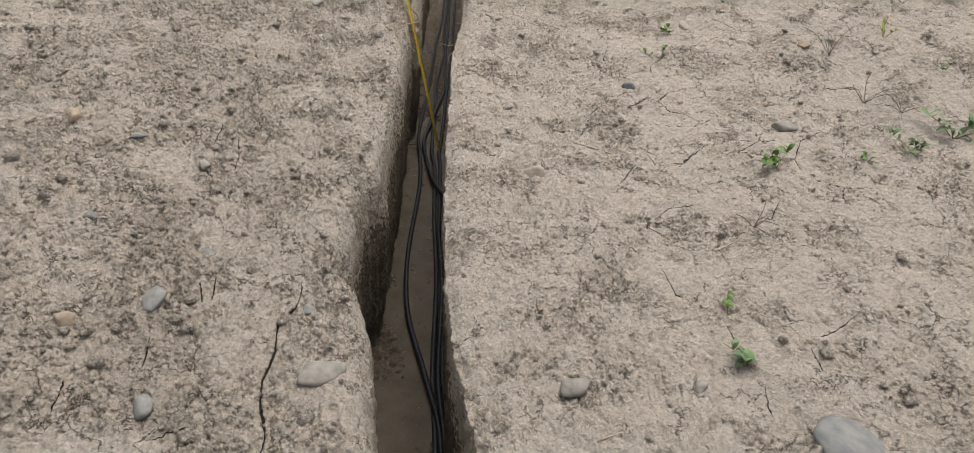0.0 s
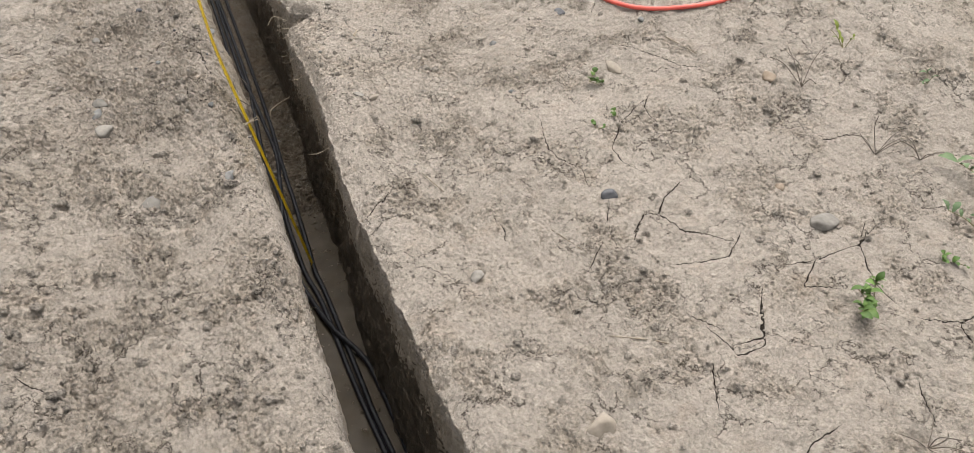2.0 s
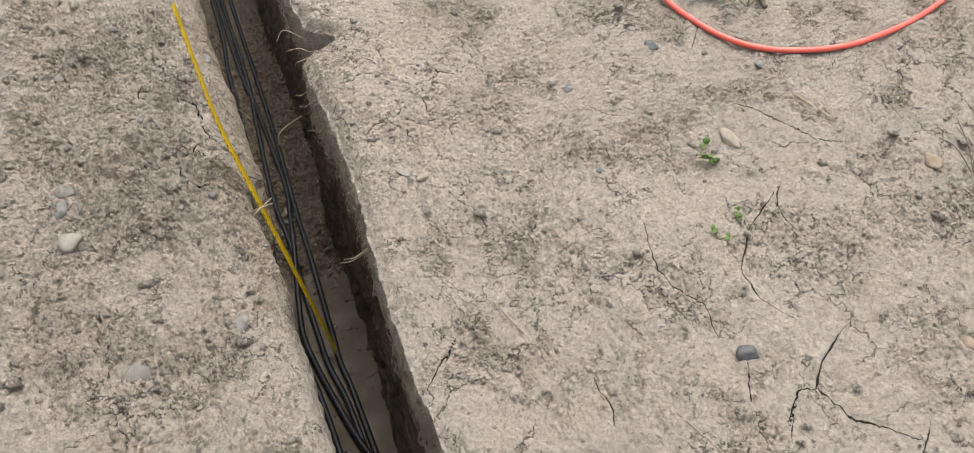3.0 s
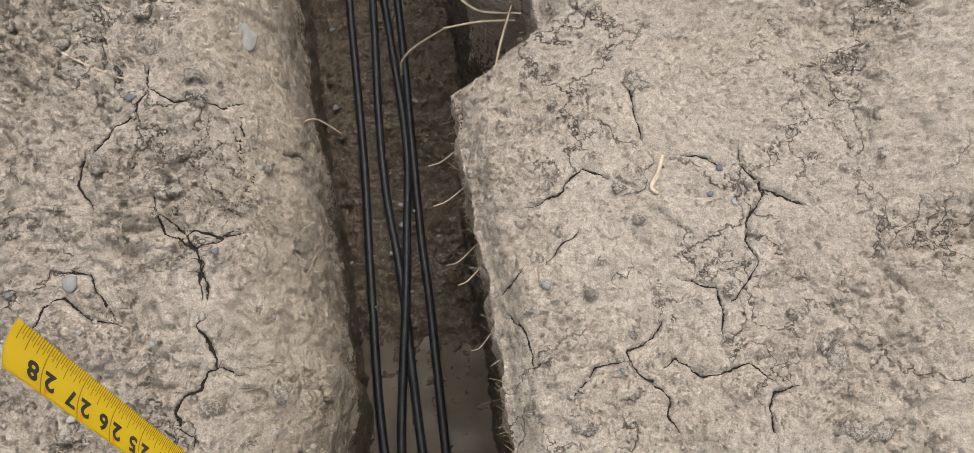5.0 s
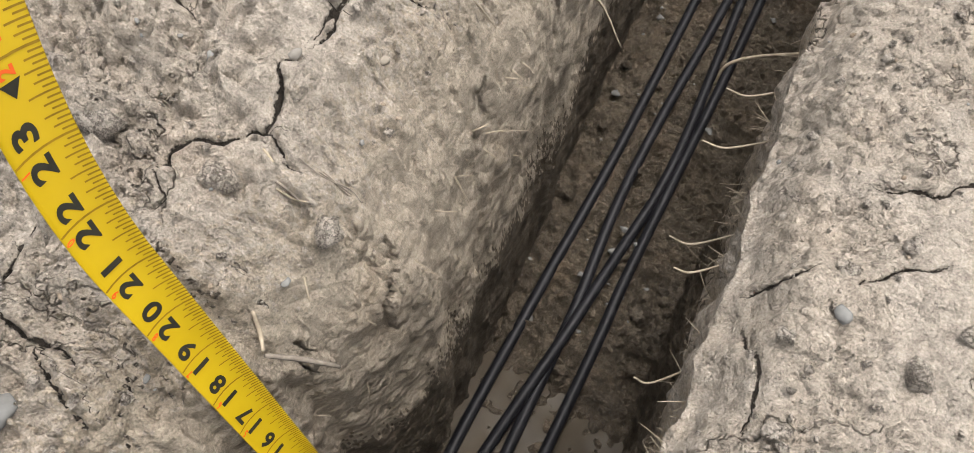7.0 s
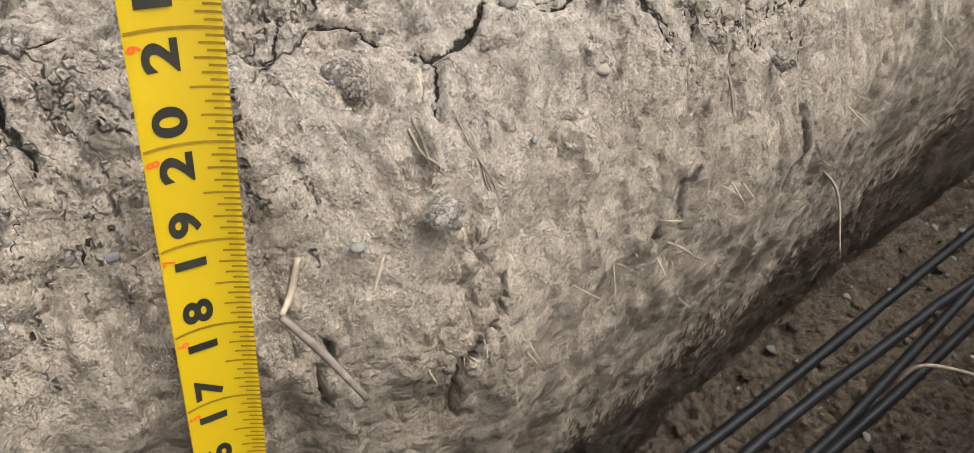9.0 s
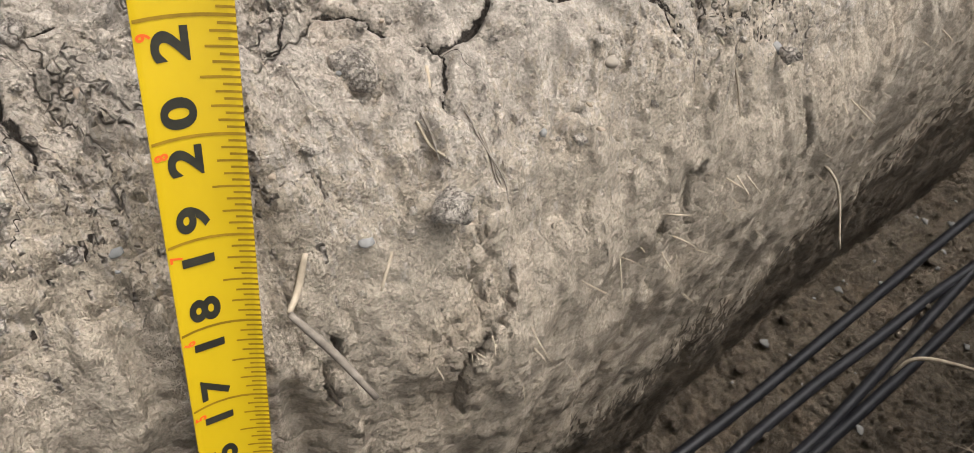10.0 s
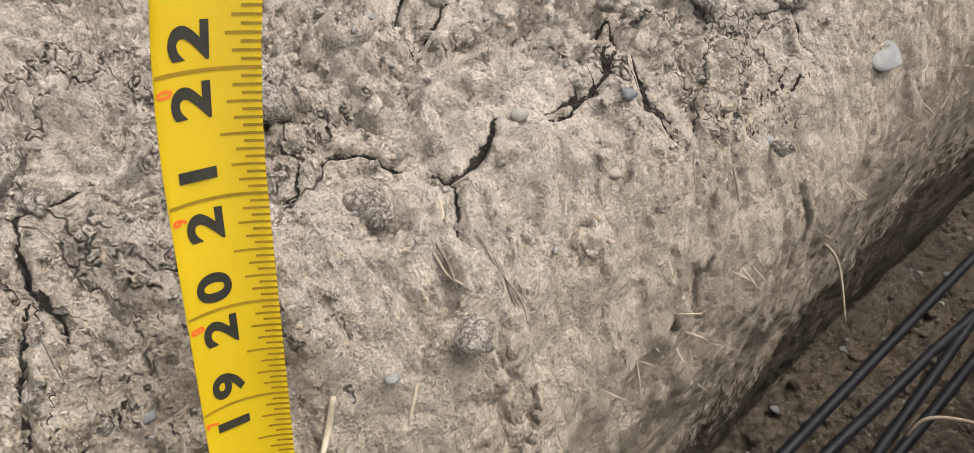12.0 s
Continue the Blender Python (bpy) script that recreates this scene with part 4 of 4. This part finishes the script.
fibre([(-0.083, 0.049, -0.018), (-0.074, 0.056, -0.030), (-0.063, 0.063, -0.045)], 0.0012, "twig", BARK, "thin weathered twig leaning over the trench edge", "twig")
fibre([(-0.097, 0.062), (-0.093, 0.057), (-0.087, 0.051)], 0.0011)
fibre([(-0.090, 0.086), (-0.086, 0.080)], 0.0006)
fibre([(-0.111, 0.108), (-0.105, 0.109), (-0.099, 0.110)], 0.0005)
fibre([(-0.121, 0.118), (-0.116, 0.116)], 0.0007)
fibre([(-0.100, 0.240), (-0.090, 0.247), (-0.082, 0.253)], 0.0005)
for k, off in enumerate((0.0, 0.0012, -0.0010)):
    fibre([(-0.109 + off, 0.124), (-0.099, 0.124 + off), (-0.090, 0.126 - off), (-0.085, 0.127 + off)], 0.0003, "root", BARK, "shredded brown root fibre in a soil crack", "root")
fibre([(-0.241, 0.393), (-0.209, 0.369), (-0.175, 0.348)], 0.0008)
fibre([(-0.112, 0.110), (-0.106, 0.110), (-0.100, 0.109)], 0.0005, "root", BARK, "brown root lying in the soil surface", "root")
fibre([(0.213, 0.236), (0.206, 0.222), (0.199, 0.212), (0.203, 0.206)], 0.0018, label="bleached flat straw curled on the soil")
fibre([(0.020, 0.530, -0.36), (0.024, 0.540, -0.34), (0.046, 0.553, -0.33), (0.085, 0.567, -0.32)], 0.0018, "root", STRAW, "pale curled root sticking out of the trench wall", "root")
NOTCH = [[(0.150, 0.41, -0.03), (0.125, 0.425, -0.05), (0.10, 0.455, -0.055), (0.065, 0.505, -0.055), (0.046, 0.500, -0.075)],
         [(0.135, 0.40, -0.04), (0.101, 0.42, -0.06), (0.08, 0.44, -0.06), (0.058, 0.452, -0.07)], [(0.130, 0.40, -0.05), (0.10, 0.412, -0.065), (0.068, 0.416, -0.075)],
         [(0.128, 0.41, -0.04), (0.115, 0.385, -0.06), (0.105, 0.36, -0.075)]]
for pts in NOTCH:
    fibre(pts, 0.0013, "root", STRAW, "pale branching root hanging out of the cut soil", "root")
fibre([(-0.080, 0.345, -0.10), (-0.062, 0.365, -0.12), (-0.040, 0.36, -0.15)], 0.0008, "root", STRAW, "long thin pale root across the trench", "root")
for dy in (0.0, 0.012):
    fibre([(-0.093, -0.01 + dy, -0.05), (-0.056, 0.018 - dy, -0.045)], 0.0011, "root", STRAW, "pale dry root end sticking out of the trench wall", "root")
for y, z, w in ((0.255, -0.03, 0.03), (0.21, -0.05, 0.028), (0.19, -0.04, 0.022), (0.14, -0.06, 0.02), (-0.13, -0.04, 0.05), (-0.12, -0.045, 0.045), (0.29, -0.03, 0.03)):
    x0, z = float(right_lip(np.array([y]))[0]), z - (0.02 if y > 0 else 0.012)
    fibre([(x0 + 0.004, y, z), (x0 - w * 0.5, y - 0.010 + 0.08 * (z + 0.04), z - 0.004), (x0 - w * 0.9, y - 0.016, z + 0.002)], 0.0006, "root", STRAW, "pale dry root sticking out of the trench wall", "root")


def fringe(name, count, side, seed, label):
    """Hair roots along a cut edge."""
    rng = random.Random(seed)
    vs, fs = [], []
    for _ in range(count):
        y = rng.uniform(-1.6, 0.95) if rng.random() < 0.5 else rng.uniform(-0.1, 0.6)
        lip = float((left_lip if side < 0 else right_lip)(np.array([y]))[0])
        z = (-0.055 if side < 0 else -0.014 - 0.018 * float(step(-0.3, 0.0, np.array([y]))[0])) - 0.09 * rng.random() ** 1.6
        inward = 0.015 if side < 0 else 0.0
        length = rng.uniform(0.004, 0.015) * (1.5 if rng.random() < 0.15 else 1)
        p0 = Vector((lip + inward + side * 0.004, y, z))
        way = Vector((-side * rng.uniform(0.5, 1.0), rng.uniform(-0.8, 0.8), rng.uniform(-0.7, 0.25))).normalized()
        bend = Vector((rng.uniform(-1, 1), rng.uniform(-1, 1), rng.uniform(-1, 0.4))) * 0.3
        pts = [p0 + (way + bend * t) * length * t for t in (0, 0.4, 0.75, 1.0)]
        r = rng.uniform(0.00016, 0.00040)
        v, fc = tube_mesh(pts, [r, r, r * 0.8, r * 0.4], 4)
        base = len(vs)
        vs += v
        fs += [tuple(base + i for i in p) for p in fc]
    return tagged(mesh_object(name, vs, fs, STRAW), label, "roots", kind="stuff")


fringe("root_hairs", 260, -1, 31, "fringe of fine pale roots along the cut edge")
fringe("root_hairs", 380, 1, 32, "fringe of fine pale roots along the cut edge")


# ---- weeds ----
def leaf_mesh(name, long, wide, mat, curl=0.25, lobes=0):
    rows = 9
    v, fc = [], []
    for i in range(rows + 1):
        t = i / rows
        w = wide * math.sin(math.pi * min(1, t * 0.96 + 0.04)) ** 0.8
        if lobes:
            w *= 0.45 + 0.55 * abs(math.sin(t * math.pi * lobes))
        z = long * curl * math.sin(t * 2.2) - 0.2 * long * t * t
        v += [(t * long, -w, z + 0.2 * w), (t * long, 0, z), (t * long, w, z + 0.2 * w)]
    for i in range(rows):
        a = 3 * i
        fc += [(a, a + 3, a + 4, a + 1), (a + 1, a + 4, a + 5, a + 2)]
    me = bpy.data.meshes.new(name)
    me.from_pydata(v, [], fc)
    me.materials.append(mat)
    me.polygons.foreach_set("use_smooth", [True] * len(me.polygons))
    return me


def weed(x, y, size, leaves, mat, label, seed, upright=0.0, lobes=0, slim=0.2, stems=3, category="weed"):
    rng = random.Random(seed)
    root = tagged(new("weed"), label, category)
    root.location = (x, y, at_land(x, y) - 0.002)
    mesh = leaf_mesh("leaf", size * 0.30, size * slim * 0.26, mat, 0.3, lobes)
    for s in range(stems):
        a = rng.uniform(0, 6.28)
        lean = rng.uniform(0.2, 0.9) * (1 - upright)
        tip = Vector((math.cos(a) * size * lean, math.sin(a) * size * lean, size * (0.18 + 0.8 * upright)))
        line = curve_through([(0, 0, 0), tuple(tip * 0.5 + Vector((0, 0, size * 0.06))), tuple(tip)], 4)
        mesh_object("stem", *tube_mesh(line, [max(0.0006, size * 0.014 * (1 - 0.6 * i / len(line))) for i in range(len(line))], 5), STEM, root)
        for k in range(max(1, leaves // stems)):
            p = Vector(line[min(len(line) - 1, int(len(line) * rng.uniform(0.25, 1.0)))])
            ob = new("leaf", mesh)
            ob.parent = root
            ob.matrix_basis = Matrix.Translation(p) @ pose(0, 0, 0, rng.uniform(-30, 30), rng.uniform(-50, 15), rng.uniform(0, 360)) @ Matrix.Scale(rng.uniform(0.6, 1.15), 4)
    return root


G, P, Yl = "small green broad-leaved weed growing from dry soil", "small dusty grey-green feathery weed on dry soil", "small yellow-green seedling on dry soil"
weed(0.676, -0.900, 0.070, 30, LEAF, G, 1, 0.2, 0, 0.32, 6)
weed(1.12, -0.72, 0.10, 26, LEAF_PALE, P, 2, 0.2, 4, 0.35, 5)
weed(1.40, -0.07, 0.08, 12, LEAF_YELLOW, Yl, 3, 0.3, 0, 0.5, 3)
weed(0.872, -0.850, 0.040, 10, LEAF, G, 4, 0.1, 0, 0.5, 3)
weed(0.98, -0.82, 0.075, 20, LEAF_PALE, P, 5, 0.1, 5, 0.3, 5)
weed(0.599, -0.165, 0.042, 8, LEAF, G, 6, 0.15, 0, 0.6, 3)
weed(0.612, -0.195, 0.036, 7, LEAF, G, 7, 0.15, 0, 0.55, 3)
weed(1.13, -0.30, 0.075, 8, LEAF_YELLOW, Yl, 8, 0.1, 0, 0.2, 3)
weed(0.461, -1.455, 0.060, 26, LEAF_PALE, P, 9, 0.1, 5, 0.35, 6)
weed(0.463, -1.345, 0.045, 7, LEAF, "thin green seedling standing in a soil crack", 10, 0.6, 0, 0.4, 2)
weed(0.82, 0.17, 0.075, 26, LEAF_PALE, P, 11, 0.15, 6, 0.3, 5)
weed(0.86, 0.11, 0.075, 26, LEAF_PALE, P, 12, 0.15, 6, 0.3, 5)
weed(0.53, -0.33, 0.035, 8, LEAF, G, 13, 0.1, 0, 0.5, 3)
weed(0.575, -0.305, 0.028, 6, LEAF, G, 14, 0.1, 0, 0.5, 2)
weed(1.30, -0.95, 0.07, 16, LEAF_PALE, P, 15, 0.2, 5, 0.3, 4)
weed(1.30, 0.02, 0.05, 10, LEAF, G, 16, 0.2, 0, 0.5, 3)
weed(1.22, -0.45, 0.05, 10, LEAF_PALE, P, 17, 0.2, 5, 0.3, 3)


def dry_weed(x, y, size, seed):
    rng = random.Random(seed)
    root = tagged(new("dry_weed"), "withered brown stalk of a weed on dry soil", "weed")
    root.location = (x, y, at_land(x, y) - 0.001)
    for s in range(6):
        a, lean = rng.uniform(0, 6.28), rng.uniform(0.3, 1.0)
        tip = Vector((math.cos(a) * size * lean, math.sin(a) * size * lean, size * rng.uniform(0.15, 0.75)))
        line = curve_through([(0, 0, 0), tuple(tip * 0.5 + Vector((rng.uniform(-1, 1), rng.uniform(-1, 1), 1)) * size * 0.12), tuple(tip)], 4)
        mesh_object("stalk", *tube_mesh(line, 0.0008, 4), BARK, root)


for k, (x, y, s) in enumerate(((0.571, -1.11, 0.06), (0.98, -0.58, 0.09), (0.97, -0.37, 0.09), (1.05, -0.62, 0.06), (1.15, 0.0, 0.09), (1.25, -0.12, 0.07))):
    dry_weed(x, y, s, 70 + k)
fibre([(0.935, 0.30), (0.925, 0.22), (0.905, 0.15), (0.885, 0.09)], 0.0065, "stick", BARK, "grey weathered stick lying on dry soil", "stick", sides=8)
for k, pts in enumerate((((0.48, -1.20), (0.55, -1.13)), ((0.30, -0.80), (0.36, -0.83), (0.39, -0.86)), ((0.24, -1.60), (0.32, -1.56)), ((0.44, -0.33), (0.47, -0.37)), ((0.33, -0.55), (0.35, -0.62)), ((-0.75, -0.28), (-0.66, -0.24)), ((0.80, -0.12), (0.83, -0.20)), ((0.19, -0.30), (0.21, -0.36)))):
    fibre(pts, 0.0012)
